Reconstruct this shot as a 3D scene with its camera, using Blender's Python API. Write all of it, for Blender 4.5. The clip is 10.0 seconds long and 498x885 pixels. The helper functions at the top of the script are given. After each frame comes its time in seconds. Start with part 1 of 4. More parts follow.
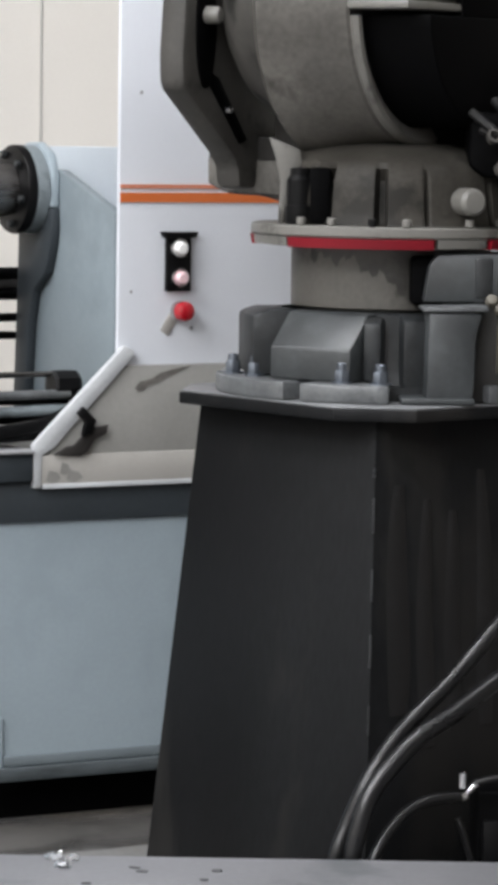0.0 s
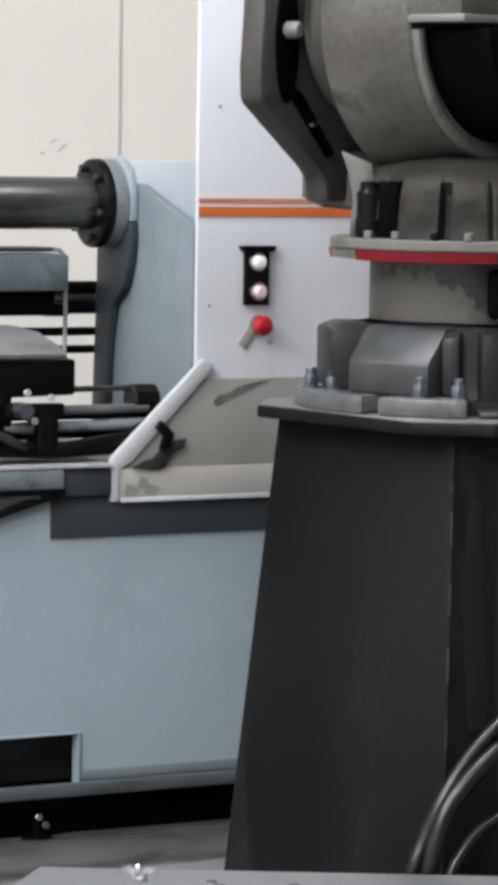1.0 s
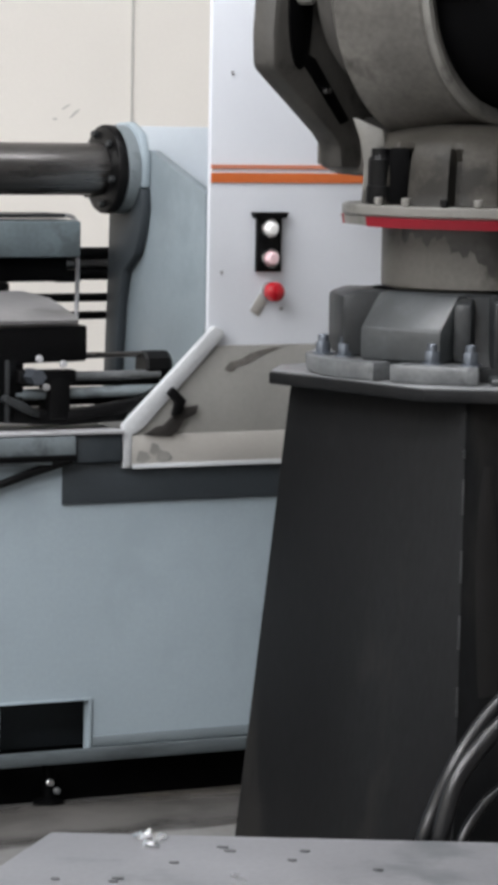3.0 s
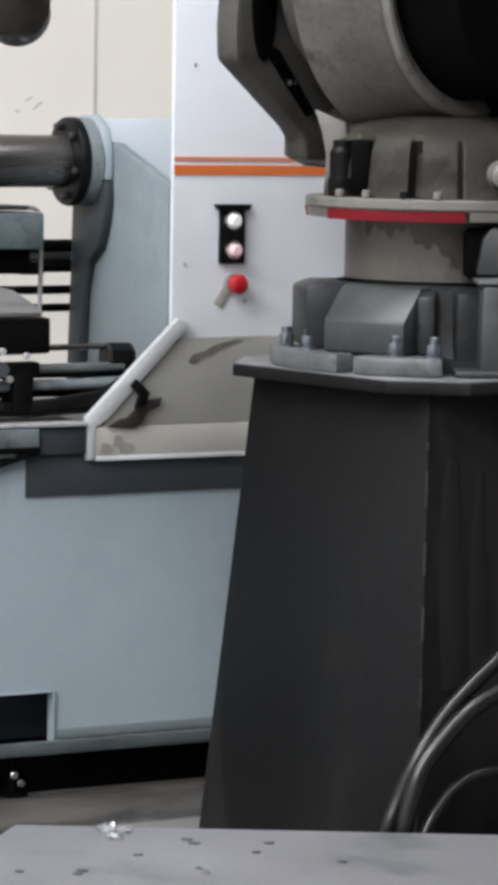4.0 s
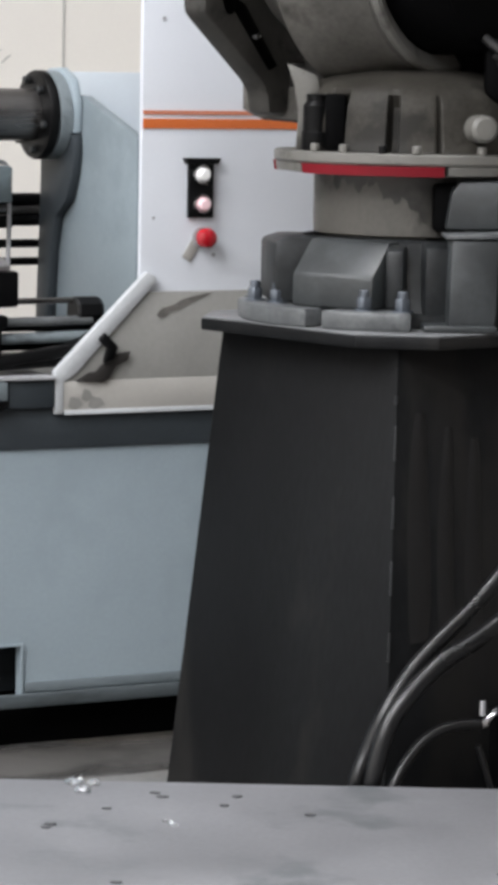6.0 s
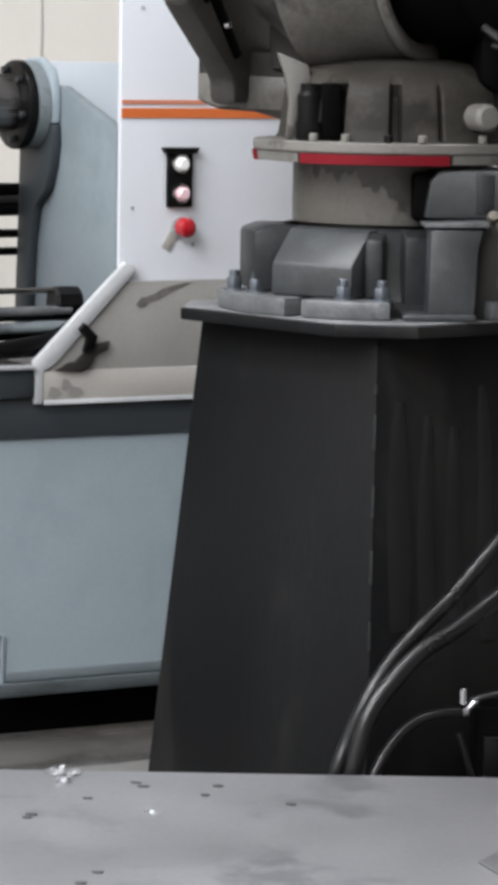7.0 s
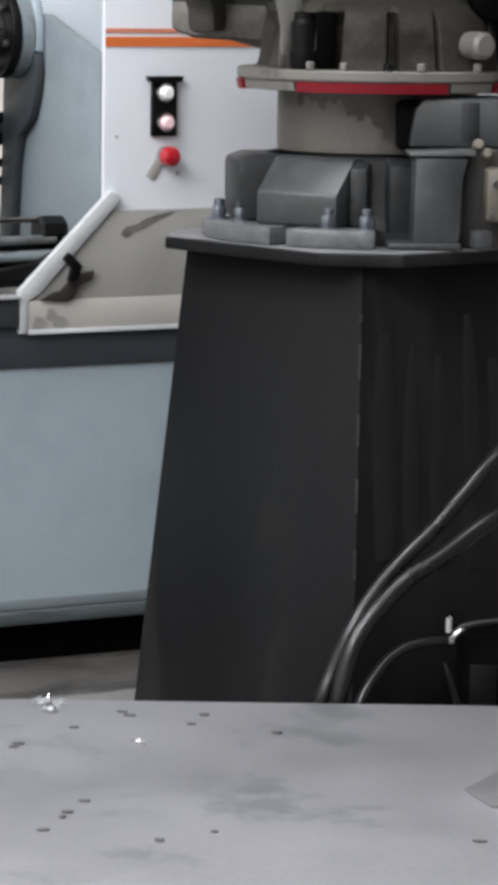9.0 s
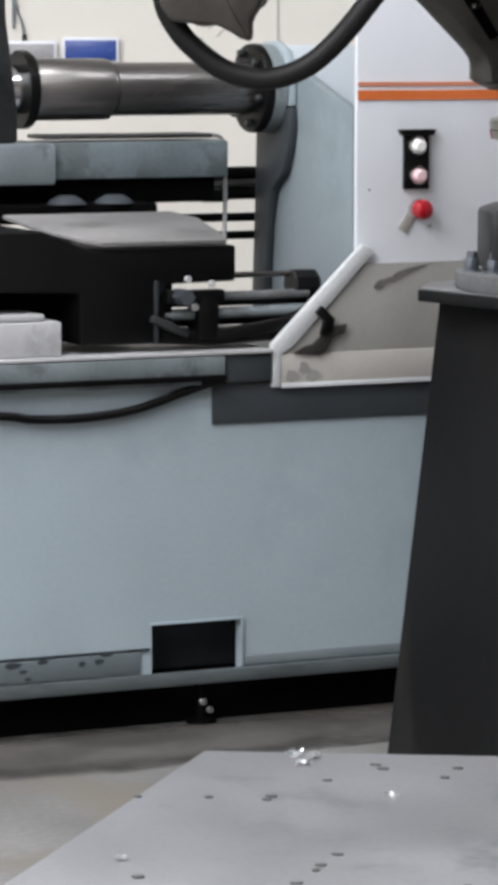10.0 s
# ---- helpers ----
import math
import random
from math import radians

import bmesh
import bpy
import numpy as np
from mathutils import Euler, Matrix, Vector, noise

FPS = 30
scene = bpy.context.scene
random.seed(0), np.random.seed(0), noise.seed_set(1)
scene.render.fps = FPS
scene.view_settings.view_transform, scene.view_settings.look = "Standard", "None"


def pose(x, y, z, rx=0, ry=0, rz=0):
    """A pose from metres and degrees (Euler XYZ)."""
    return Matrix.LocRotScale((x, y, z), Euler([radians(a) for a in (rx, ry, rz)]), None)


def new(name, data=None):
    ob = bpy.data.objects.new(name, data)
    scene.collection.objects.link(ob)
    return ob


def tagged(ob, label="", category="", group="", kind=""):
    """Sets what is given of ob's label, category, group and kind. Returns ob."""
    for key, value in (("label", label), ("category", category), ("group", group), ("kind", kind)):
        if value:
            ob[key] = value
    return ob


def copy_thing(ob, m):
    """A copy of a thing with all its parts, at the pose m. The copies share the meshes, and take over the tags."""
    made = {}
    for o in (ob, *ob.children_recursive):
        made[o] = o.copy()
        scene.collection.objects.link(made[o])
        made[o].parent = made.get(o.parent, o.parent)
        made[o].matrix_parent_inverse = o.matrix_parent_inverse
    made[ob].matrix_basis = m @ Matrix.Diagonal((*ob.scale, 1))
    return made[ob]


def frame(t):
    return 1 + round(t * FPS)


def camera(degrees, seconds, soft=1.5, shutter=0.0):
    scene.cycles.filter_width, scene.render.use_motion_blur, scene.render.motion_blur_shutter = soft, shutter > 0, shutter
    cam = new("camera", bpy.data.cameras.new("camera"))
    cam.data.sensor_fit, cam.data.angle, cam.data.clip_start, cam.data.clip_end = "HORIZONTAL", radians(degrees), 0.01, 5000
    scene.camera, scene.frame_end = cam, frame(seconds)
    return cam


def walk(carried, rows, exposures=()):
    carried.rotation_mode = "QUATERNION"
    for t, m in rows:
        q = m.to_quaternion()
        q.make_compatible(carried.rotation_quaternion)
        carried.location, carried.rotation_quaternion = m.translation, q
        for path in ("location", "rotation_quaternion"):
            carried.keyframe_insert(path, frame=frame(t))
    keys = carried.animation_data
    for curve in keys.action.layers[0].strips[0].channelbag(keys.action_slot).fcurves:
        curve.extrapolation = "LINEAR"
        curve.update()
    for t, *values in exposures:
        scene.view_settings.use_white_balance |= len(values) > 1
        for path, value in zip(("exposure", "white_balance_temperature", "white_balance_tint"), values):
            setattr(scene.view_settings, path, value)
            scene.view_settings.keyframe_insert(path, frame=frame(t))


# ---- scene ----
EYE = (0.0, 0.0, 1.36)
cam = camera(8.408, 10.0, soft=5.5)
# seconds, tilt, turn and roll of the camera, which turns on one spot
TURNS = [
    (0, 84.665, -1.897, 0.859), (0.2, 84.644, -1.648, 0.834), (0.5, 84.694, -1.157, 0.711), (0.8, 84.817, -0.728, 0.829),
    (1, 84.881, -0.569, 0.840), (1.5, 84.886, -0.436, 0.889), (2, 84.682, -0.332, 0.928), (2.2, 84.605, -0.281, 0.905),
    (3.3, 84.274, -0.502, 0.994), (3.5, 84.287, -0.652, 0.987), (4, 84.189, -1.000, 0.931), (4.5, 83.990, -1.249, 1.069),
    (5, 83.764, -1.365, 1.191), (5.5, 83.537, -1.448, 1.207), (5.7, 83.482, -1.454, 1.112), (6.8, 83.288, -1.857, 0.954),
    (7, 83.248, -1.896, 0.898), (7.2, 83.209, -1.897, 0.950), (7.5, 83.076, -1.900, 0.991), (8, 82.809, -1.959, 0.983),
    (8.2, 82.656, -1.992, 1.030), (8.5, 82.399, -2.088, 0.938), (8.8, 82.170, -2.185, 0.941), (9, 82.054, -2.165, 0.784),
    (9.2, 82.013, -1.961, 0.703), (9.3, 82.051, -1.743, 0.614), (9.4, 82.122, -1.400, 0.525), (9.5, 82.135, -1.221, 0.492),
    (9.6, 82.277, -0.602, 0.370), (9.7, 82.399, -0.023, 0.303), (9.8, 82.568, 0.655, 0.236), (9.9, 82.734, 1.388, 0.170),
    (10, 82.915, 2.153, 0.137)]
walk(cam, [(t, pose(*EYE, tilt, 0, turn) @ pose(0, 0, 0, 0, 0, roll)) for t, tilt, turn, roll in TURNS])

# ---- light ----
world = bpy.data.worlds.new("hall_air")
world.use_nodes = True
world.node_tree.nodes["Background"].inputs[0].default_value = (0.82, 0.9, 1.0, 1)
world.node_tree.nodes["Background"].inputs[1].default_value = 0.12
scene.world = world
scene.view_settings.exposure = 0.5
LAMPS = [(-4.4, -1.6), (-1.9, -1.6), (0.8, -1.6), (-4.4, 0.8), (-1.9, 0.8), (0.8, 0.8), (-4.4, 3.2), (-1.9, 3.2), (0.8, 3.2), (-3.4, 5.4), (-0.9, 5.4), (1.6, 5.4)]
for lx, ly in LAMPS:
    data = bpy.data.lights.new("ceiling_lamp_light", "AREA")
    data.shape, data.size, data.size_y, data.energy, data.color = "RECTANGLE", 1.6, 0.3, (126 if lx < 0 else 14) if ly < 4 else (20 if lx > 1 else 58), (0.955, 0.965, 1.0)
    lamp_light = new("ceiling_lamp_light", data)
    lamp_light.matrix_world = pose(lx, ly, 4.38)

# ---- materials ----
def material(name, colour, rough=0.5, metal=0.0, vary=0.12, scale=6.0, bump=0.1, fine=120.0, spots=None, spot_scale=14.0, spot_cut=0.62, coat=0.0, spec=0.5, stretch=(1, 1, 1)):
    """Noise at two scales in colour, roughness and relief; spots: a second colour in patches."""
    m = bpy.data.materials.new(name)
    m.use_nodes = True
    nt = m.node_tree
    n, l = nt.nodes, nt.links
    b = n["Principled BSDF"]
    tc = n.new("ShaderNodeTexCoord")
    mp = n.new("ShaderNodeMapping")
    mp.inputs["Scale"].default_value = stretch
    l.new(tc.outputs["Object"], mp.inputs[0])
    big, small = n.new("ShaderNodeTexNoise"), n.new("ShaderNodeTexNoise")
    big.inputs["Scale"].default_value, big.inputs["Detail"].default_value = scale, 5
    small.inputs["Scale"].default_value, small.inputs["Detail"].default_value = fine, 3
    l.new(mp.outputs[0], big.inputs["Vector"])
    l.new(mp.outputs[0], small.inputs["Vector"])
    mix = n.new("ShaderNodeMix")
    mix.data_type = "RGBA"
    mix.inputs["A"].default_value = (*[c * (1 - vary) for c in colour], 1)
    mix.inputs["B"].default_value = (*[min(1, c * (1 + vary)) for c in colour], 1)
    ramp = n.new("ShaderNodeMapRange")
    ramp.inputs["From Min"].default_value, ramp.inputs["From Max"].default_value = 0.3, 0.7
    l.new(big.outputs["Fac"], ramp.inputs["Value"])
    l.new(ramp.outputs[0], mix.inputs["Factor"])
    out = mix.outputs["Result"]
    grain = n.new("ShaderNodeMix")
    grain.data_type, grain.blend_type = "RGBA", "MULTIPLY"
    grain.inputs["Factor"].default_value = min(1.0, vary * 2)
    l.new(out, grain.inputs["A"])
    l.new(small.outputs["Fac"], grain.inputs["B"])
    bright = n.new("ShaderNodeMix")
    bright.data_type, bright.blend_type = "RGBA", "MULTIPLY"
    bright.inputs["Factor"].default_value = 1.0
    k = 1 + min(1.0, vary * 2) * 0.5
    bright.inputs["B"].default_value = (k, k, k, 1)
    l.new(grain.outputs["Result"], bright.inputs["A"])
    out = bright.outputs["Result"]
    if spots:
        s = n.new("ShaderNodeTexNoise")
        s.inputs["Scale"].default_value, s.inputs["Detail"].default_value, s.inputs["Roughness"].default_value = spot_scale, 6, 0.65
        l.new(mp.outputs[0], s.inputs["Vector"])
        cut = n.new("ShaderNodeMapRange")
        cut.inputs["From Min"].default_value, cut.inputs["From Max"].default_value = spot_cut, spot_cut + 0.08
        l.new(s.outputs["Fac"], cut.inputs["Value"])
        sm = n.new("ShaderNodeMix")
        sm.data_type = "RGBA"
        sm.inputs["B"].default_value = (*spots, 1)
        l.new(cut.outputs[0], sm.inputs["Factor"])
        l.new(out, sm.inputs["A"])
        out = sm.outputs["Result"]
    l.new(out, b.inputs["Base Color"])
    rr = n.new("ShaderNodeMapRange")
    rr.inputs["To Min"].default_value, rr.inputs["To Max"].default_value = max(0.02, rough - 0.12), min(1, rough + 0.12)
    l.new(big.outputs["Fac"], rr.inputs["Value"])
    l.new(rr.outputs[0], b.inputs["Roughness"])
    b.inputs["Metallic"].default_value = metal
    b.inputs["Specular IOR Level"].default_value = spec
    b.inputs["Coat Weight"].default_value = coat
    if bump:
        bp = n.new("ShaderNodeBump")
        bp.inputs["Strength"].default_value, bp.inputs["Distance"].default_value = bump, 0.002
        l.new(small.outputs["Fac"], bp.inputs["Height"])
        l.new(bp.outputs[0], b.inputs["Normal"])
    return m


WALL_CREAM = material("cream_wall_paint", (0.655, 0.625, 0.58), 0.75, vary=0.03, scale=1.5, bump=0.05, spots=(0.64, 0.605, 0.55), spot_scale=5, spot_cut=0.72)
CEIL = material("ceiling_paint", (0.7, 0.7, 0.7), 0.9, vary=0.05)
FLOOR = material("worn_concrete", (0.135, 0.131, 0.127), 0.55, vary=0.25, scale=2.5, bump=0.2, fine=60, spots=(0.125, 0.112, 0.096), spot_scale=1.6, spot_cut=0.5)
PLATE = material("scuffed_grey_steel_paint", (0.165, 0.165, 0.174), 0.5, vary=0.16, scale=3.0, bump=0.08, spots=(0.105, 0.11, 0.116), spot_scale=3.5, spot_cut=0.56)
WHITE = material("white_lilac_paint", (0.655, 0.677, 0.722), 0.45, vary=0.02, scale=4, bump=0.03, coat=0.1)
BLUE = material("blue_grey_machine_paint", (0.278, 0.33, 0.362), 0.42, vary=0.07, scale=2.5, bump=0.04, coat=0.15, spots=(0.257, 0.306, 0.336), spot_scale=2.2, spot_cut=0.5)
# Shaded copy of the machine blue-grey, used on the side plate.
SIDE_SHADED = material("shaded_blue_grey_machine_paint", (0.185, 0.22, 0.24), 0.5, vary=0.08, scale=3, bump=0.04, spots=(0.16, 0.19, 0.208), spot_scale=3, spot_cut=0.5)
BLUE_DIRTY = material("blue_grey_paint_chipped", (0.082, 0.096, 0.103), 0.5, vary=0.2, scale=5, bump=0.1, spots=(0.05, 0.058, 0.062), spot_scale=9, spot_cut=0.5, stretch=(0.28, 1, 1.6))
SLATE = material("dark_slate_paint_and_shade", (0.03, 0.036, 0.041), 0.5, vary=0.12, scale=5, bump=0.06, spec=0.3)
CAST_BLUE = material("blue_grey_cast_iron", (0.15, 0.175, 0.187), 0.5, vary=0.12, scale=9, bump=0.2, spots=(0.09, 0.103, 0.11), spot_scale=12, spot_cut=0.54)
BEAM = material("stained_blue_grey_beam", (0.105, 0.13, 0.14), 0.45, vary=0.2, scale=8, bump=0.15, spots=(0.07, 0.085, 0.09), spot_scale=10, spot_cut=0.5, stretch=(1, 1, 1))
ORANGE = material("orange_stripe_paint", (0.58, 0.14, 0.035), 0.45, vary=0.03, bump=0.02)
RUST_RED = material("brick_red_stripe_paint", (0.55, 0.2, 0.12), 0.45, vary=0.03, bump=0.02)
TRAY = material("greasy_grey_sheet", (0.225, 0.22, 0.207), 0.45, vary=0.08, scale=6, bump=0.08, spots=(0.16, 0.152, 0.14), spot_scale=7, spot_cut=0.66)
TRAY_LIP = material("beige_grey_sheet", (0.32, 0.307, 0.285), 0.45, vary=0.06, scale=6, bump=0.05, spots=(0.2, 0.185, 0.165), spot_scale=9, spot_cut=0.66)
GRIME = material("black_grease", (0.035, 0.032, 0.03), 0.4, vary=0.3, bump=0.3, fine=80)
BLACK_PAINT = material("black_pedestal_paint", (0.0078, 0.0081, 0.0087), 0.55, vary=0.35, scale=2.2, bump=0.06, spots=(0.0145, 0.0138, 0.0132), spot_scale=3, spot_cut=0.5, stretch=(1, 1, 0.3), spec=0.15)
RUN = material("glossy_black_run", (0.0135, 0.013, 0.013), 0.5, vary=0.1, bump=0.03, spec=0.22)
TOOL = material("brown_grey_tool_casting", (0.034, 0.03, 0.026), 0.5, vary=0.25, scale=14, bump=0.25, fine=60, spots=(0.015, 0.0135, 0.0125), spot_scale=14, spot_cut=0.55, spec=0.3)
OFFCUT = material("dark_grey_offcut_steel", (0.1, 0.1, 0.104), 0.5, vary=0.1, scale=6, bump=0.05)
BLACK = material("black_plastic", (0.0035, 0.0035, 0.0038), 0.4, vary=0.15, bump=0.05, spec=0.15)
# Near-black for metal parts and for shade in gaps and recesses.
VOID = material("black_metal_and_gap_shade", (0.002, 0.002, 0.0022), 0.6, vary=0.3, bump=0.05, spec=0.04)
LOOP = material("matt_black_hose", (0.006, 0.0058, 0.0058), 0.55, vary=0.2, bump=0.1, fine=200, spec=0.2)
RUBBER = material("black_rubber", (0.006, 0.006, 0.0065), 0.3, vary=0.1, bump=0.03, fine=200, spec=0.42)
STEEL = material("brushed_steel", (0.2, 0.192, 0.187), 0.3, 0.9, vary=0.2, scale=6, bump=0.05, stretch=(0.3, 3, 3))
CHROME = material("bright_steel", (0.72, 0.72, 0.73), 0.16, 1.0, vary=0.04, bump=0.02)
BOLT = material("zinc_bolt_steel", (0.17, 0.19, 0.22), 0.42, 0.9, vary=0.1, bump=0.05)
ROBOT = material("beige_grey_robot_casting", (0.107, 0.101, 0.091), 0.38, vary=0.28, scale=7, bump=0.18, fine=90, spots=(0.052, 0.049, 0.043), spot_scale=5, spot_cut=0.53, spec=0.4)
# Darker copy of the casting, with shade near the drum in its colour.
ROBOT_DARK = material("smeared_shaded_robot_casting", (0.03, 0.0285, 0.0265), 0.48, vary=0.15, scale=6, bump=0.15, spots=(0.013, 0.0125, 0.012), spot_scale=8, spot_cut=0.58, spec=0.3)
ROBOT_LIGHT = material("pale_machined_edge", (0.15, 0.145, 0.132), 0.42, vary=0.1, scale=12, bump=0.08, spots=(0.07, 0.067, 0.06), spot_scale=14, spot_cut=0.55)
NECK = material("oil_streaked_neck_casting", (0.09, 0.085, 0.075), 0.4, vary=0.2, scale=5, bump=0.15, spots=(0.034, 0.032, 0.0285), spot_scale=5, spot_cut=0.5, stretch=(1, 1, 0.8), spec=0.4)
CAST_GREY = material("grey_robot_base_casting", (0.021, 0.0228, 0.024), 0.42, vary=0.35, scale=9, bump=0.2, fine=70, spots=(0.011, 0.012, 0.0125), spot_scale=10, spot_cut=0.57, spec=0.35)
CAST_LIGHT = material("light_grey_base_casting", (0.037, 0.041, 0.0425), 0.4, vary=0.25, scale=9, bump=0.3, fine=70, spots=(0.028, 0.031, 0.0325), spot_scale=7, spot_cut=0.5)
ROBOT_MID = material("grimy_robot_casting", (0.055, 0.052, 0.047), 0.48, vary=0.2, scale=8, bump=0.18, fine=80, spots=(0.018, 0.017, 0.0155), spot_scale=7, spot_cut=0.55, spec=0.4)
FOOT = material("pale_grey_foot_casting", (0.105, 0.11, 0.113), 0.38, vary=0.3, scale=14, bump=0.15, spots=(0.05, 0.052, 0.054), spot_scale=18, spot_cut=0.55)
# Housing colour holds both grime and the drum's shade.
HOUSING = material("oily_shaded_brown_housing", (0.046, 0.0425, 0.0365), 0.5, vary=0.25, scale=9, bump=0.2, spots=(0.022, 0.0205, 0.018), spot_scale=6, spot_cut=0.54, spec=0.12)
PALE_STEEL = material("pale_worn_steel", (0.36, 0.36, 0.37), 0.45, vary=0.07, scale=8, bump=0.08, spots=(0.3, 0.302, 0.31), spot_scale=9, spot_cut=0.57)
TRAY_WHITE = material("scuffed_white_edge", (0.44, 0.452, 0.463), 0.45, vary=0.1, scale=12, bump=0.05, spots=(0.3, 0.29, 0.275), spot_scale=16, spot_cut=0.62)
BLUE_SMUDGED = material("smudged_blue_grey_paint", (0.125, 0.148, 0.16), 0.45, vary=0.12, scale=4, bump=0.05, spots=(0.09, 0.105, 0.112), spot_scale=7, spot_cut=0.56, stretch=(0.35, 1, 1.4))
PALE_BLUE = material("pale_blue_guard_paint", (0.53, 0.575, 0.61), 0.5, vary=0.03, scale=2, bump=0.03)
# Oil colour, darkened further for the ring's shade on the neck.
OIL_AND_SHADE = material("dark_oil_and_ring_shade", (0.015, 0.0138, 0.0122), 0.38, vary=0.3, scale=9, bump=0.08, spots=(0.028, 0.026, 0.023), spot_scale=8, spot_cut=0.55)
CHIP = material("dark_metal_flake", (0.075, 0.076, 0.08), 0.45, vary=0.2, bump=0.1)
SHADE_AND_DIRT = material("floor_shade_and_dirt", (0.066, 0.062, 0.057), 0.5, vary=0.3, scale=5, bump=0.1, spots=(0.08, 0.075, 0.07), spot_scale=6, spot_cut=0.5)
PALE_TOP = material("bare_scuffed_steel_lit_top", (0.18, 0.184, 0.188), 0.4, 0.2, vary=0.25, scale=11, bump=0.1, spots=(0.05, 0.052, 0.054), spot_scale=9, spot_cut=0.55)
JOINT = material("wall_joint_filler", (0.42, 0.41, 0.385), 0.7, vary=0.05, bump=0.02)
DIRT = material("brown_grey_grease_smear", (0.125, 0.118, 0.108), 0.4, vary=0.3, scale=20, bump=0.1)
CARRIAGE_TOP = material("worn_grey_plate", (0.17, 0.165, 0.165), 0.45, vary=0.2, scale=10, bump=0.1, spots=(0.1, 0.097, 0.095), spot_scale=14, spot_cut=0.56, stretch=(0.4, 1, 1))
RED = material("crimson_guard_paint", (0.17, 0.004, 0.011), 0.45, vary=0.1, scale=9, bump=0.04, spec=0.3, spots=(0.075, 0.008, 0.01), spot_scale=12, spot_cut=0.66)
RED_KNOB = material("red_button_plastic", (0.33, 0.008, 0.015), 0.25, vary=0.03, bump=0.0, coat=0.4)
WHITE_KNOB = material("white_button_plastic", (0.8, 0.79, 0.78), 0.2, vary=0.03, bump=0.0, coat=0.5)
# White button plastic with a pink reflection put into the colour.
PINK_REFLECTION = material("white_plastic_pink_reflection", (0.72, 0.5, 0.53), 0.2, vary=0.05, scale=60, bump=0.0, coat=0.5)
BLUE_SIGN = material("blue_enamel_sign", (0.025, 0.06, 0.26), 0.35, vary=0.1, scale=20, bump=0.0, spots=(0.2, 0.26, 0.45), spot_scale=60, spot_cut=0.62, stretch=(0.4, 1, 2))
GREY_SIGN = material("grey_metal_sign", (0.3, 0.3, 0.31), 0.4, vary=0.12, scale=14, bump=0.0)
FILM = material("clear_plastic_scrap", (0.85, 0.86, 0.88), 0.08, vary=0.05, bump=0.0, coat=1.0)
CONNECTOR = material("tan_grey_connector_shell", (0.11, 0.1, 0.08), 0.5, vary=0.2, scale=20, bump=0.2, spots=(0.035, 0.03, 0.026), spot_scale=25, spot_cut=0.56)
FILM.node_tree.nodes["Principled BSDF"].inputs["Transmission Weight"].default_value = 0.85
FILM.node_tree.nodes["Principled BSDF"].inputs["IOR"].default_value = 1.25
GLOW = bpy.data.materials.new("lamp_diffuser")
GLOW.use_nodes = True
GLOW.node_tree.nodes["Principled BSDF"].inputs["Emission Color"].default_value = (0.95, 0.98, 1, 1)
GLOW.node_tree.nodes["Principled BSDF"].inputs["Emission Strength"].default_value = 4.0


# ---- shapes ----
def put(name, bm, mat, label="", category="", kind="", group=""):
    mesh = bpy.data.meshes.new(name)
    bmesh.ops.recalc_face_normals(bm, faces=bm.faces)
    bm.to_mesh(mesh)
    bm.free()
    mesh.materials.append(mat)
    mesh.set_sharp_from_angle(angle=radians(32))
    return tagged(new(name, mesh), label, category, group, kind)


def part(name, bm, mat, parent, label="", at=None):
    ob = put(name, bm, mat, label)
    ob.parent = parent
    if at is not None:
        ob.matrix_basis = at
    return ob


def thing(name, m, label, category, group="", kind=""):
    ob = new(name)
    ob.matrix_basis = m
    ob.empty_display_size = 0.1
    return tagged(ob, label, category, group, kind)


def bevel(bm, w, seg=2):
    if w:
        edges = [e for e in bm.edges if len(e.link_faces) == 2 and e.calc_face_angle(0) > 0.5]
        for f in bmesh.ops.bevel(bm, geom=edges, offset=w, segments=seg, affect="EDGES", profile=0.5)["faces"]:
            f.smooth = True
    return bm


def rounded(bm):
    """All faces shaded as one curved skin."""
    for f in bm.faces:
        f.smooth = True
    return bm


def box(x0, x1, y0, y1, z0, z1, b=0.004, m=None):
    bm = bmesh.new()
    bmesh.ops.create_cube(bm, size=1)
    bmesh.ops.scale(bm, vec=(x1 - x0, y1 - y0, z1 - z0), verts=bm.verts)
    bmesh.ops.translate(bm, vec=((x0 + x1) / 2, (y0 + y1) / 2, (z0 + z1) / 2), verts=bm.verts)
    bevel(bm, b)
    if m is not None:
        bmesh.ops.transform(bm, matrix=m, verts=bm.verts)
    return bm


def prism(outline, lo, hi, axis="y", b=0.003, m=None):
    """An outline pushed along an axis: outline is (x, z) for y, (y, z) for x, (x, y) for z."""
    bm = bmesh.new()

    def place(p, k):
        return {"y": (p[0], k, p[1]), "x": (k, p[0], p[1]), "z": (p[0], p[1], k)}[axis]
    a = [bm.verts.new(place(p, lo)) for p in outline]
    c = [bm.verts.new(place(p, hi)) for p in outline]
    bm.faces.new(a)
    bm.faces.new(c)
    for i in range(len(a)):
        j = (i + 1) % len(a)
        bm.faces.new((a[i], a[j], c[j], c[i])).smooth = len(a) > 16
    bmesh.ops.recalc_face_normals(bm, faces=bm.faces)
    bevel(bm, b)
    if m is not None:
        bmesh.ops.transform(bm, matrix=m, verts=bm.verts)
    return bm


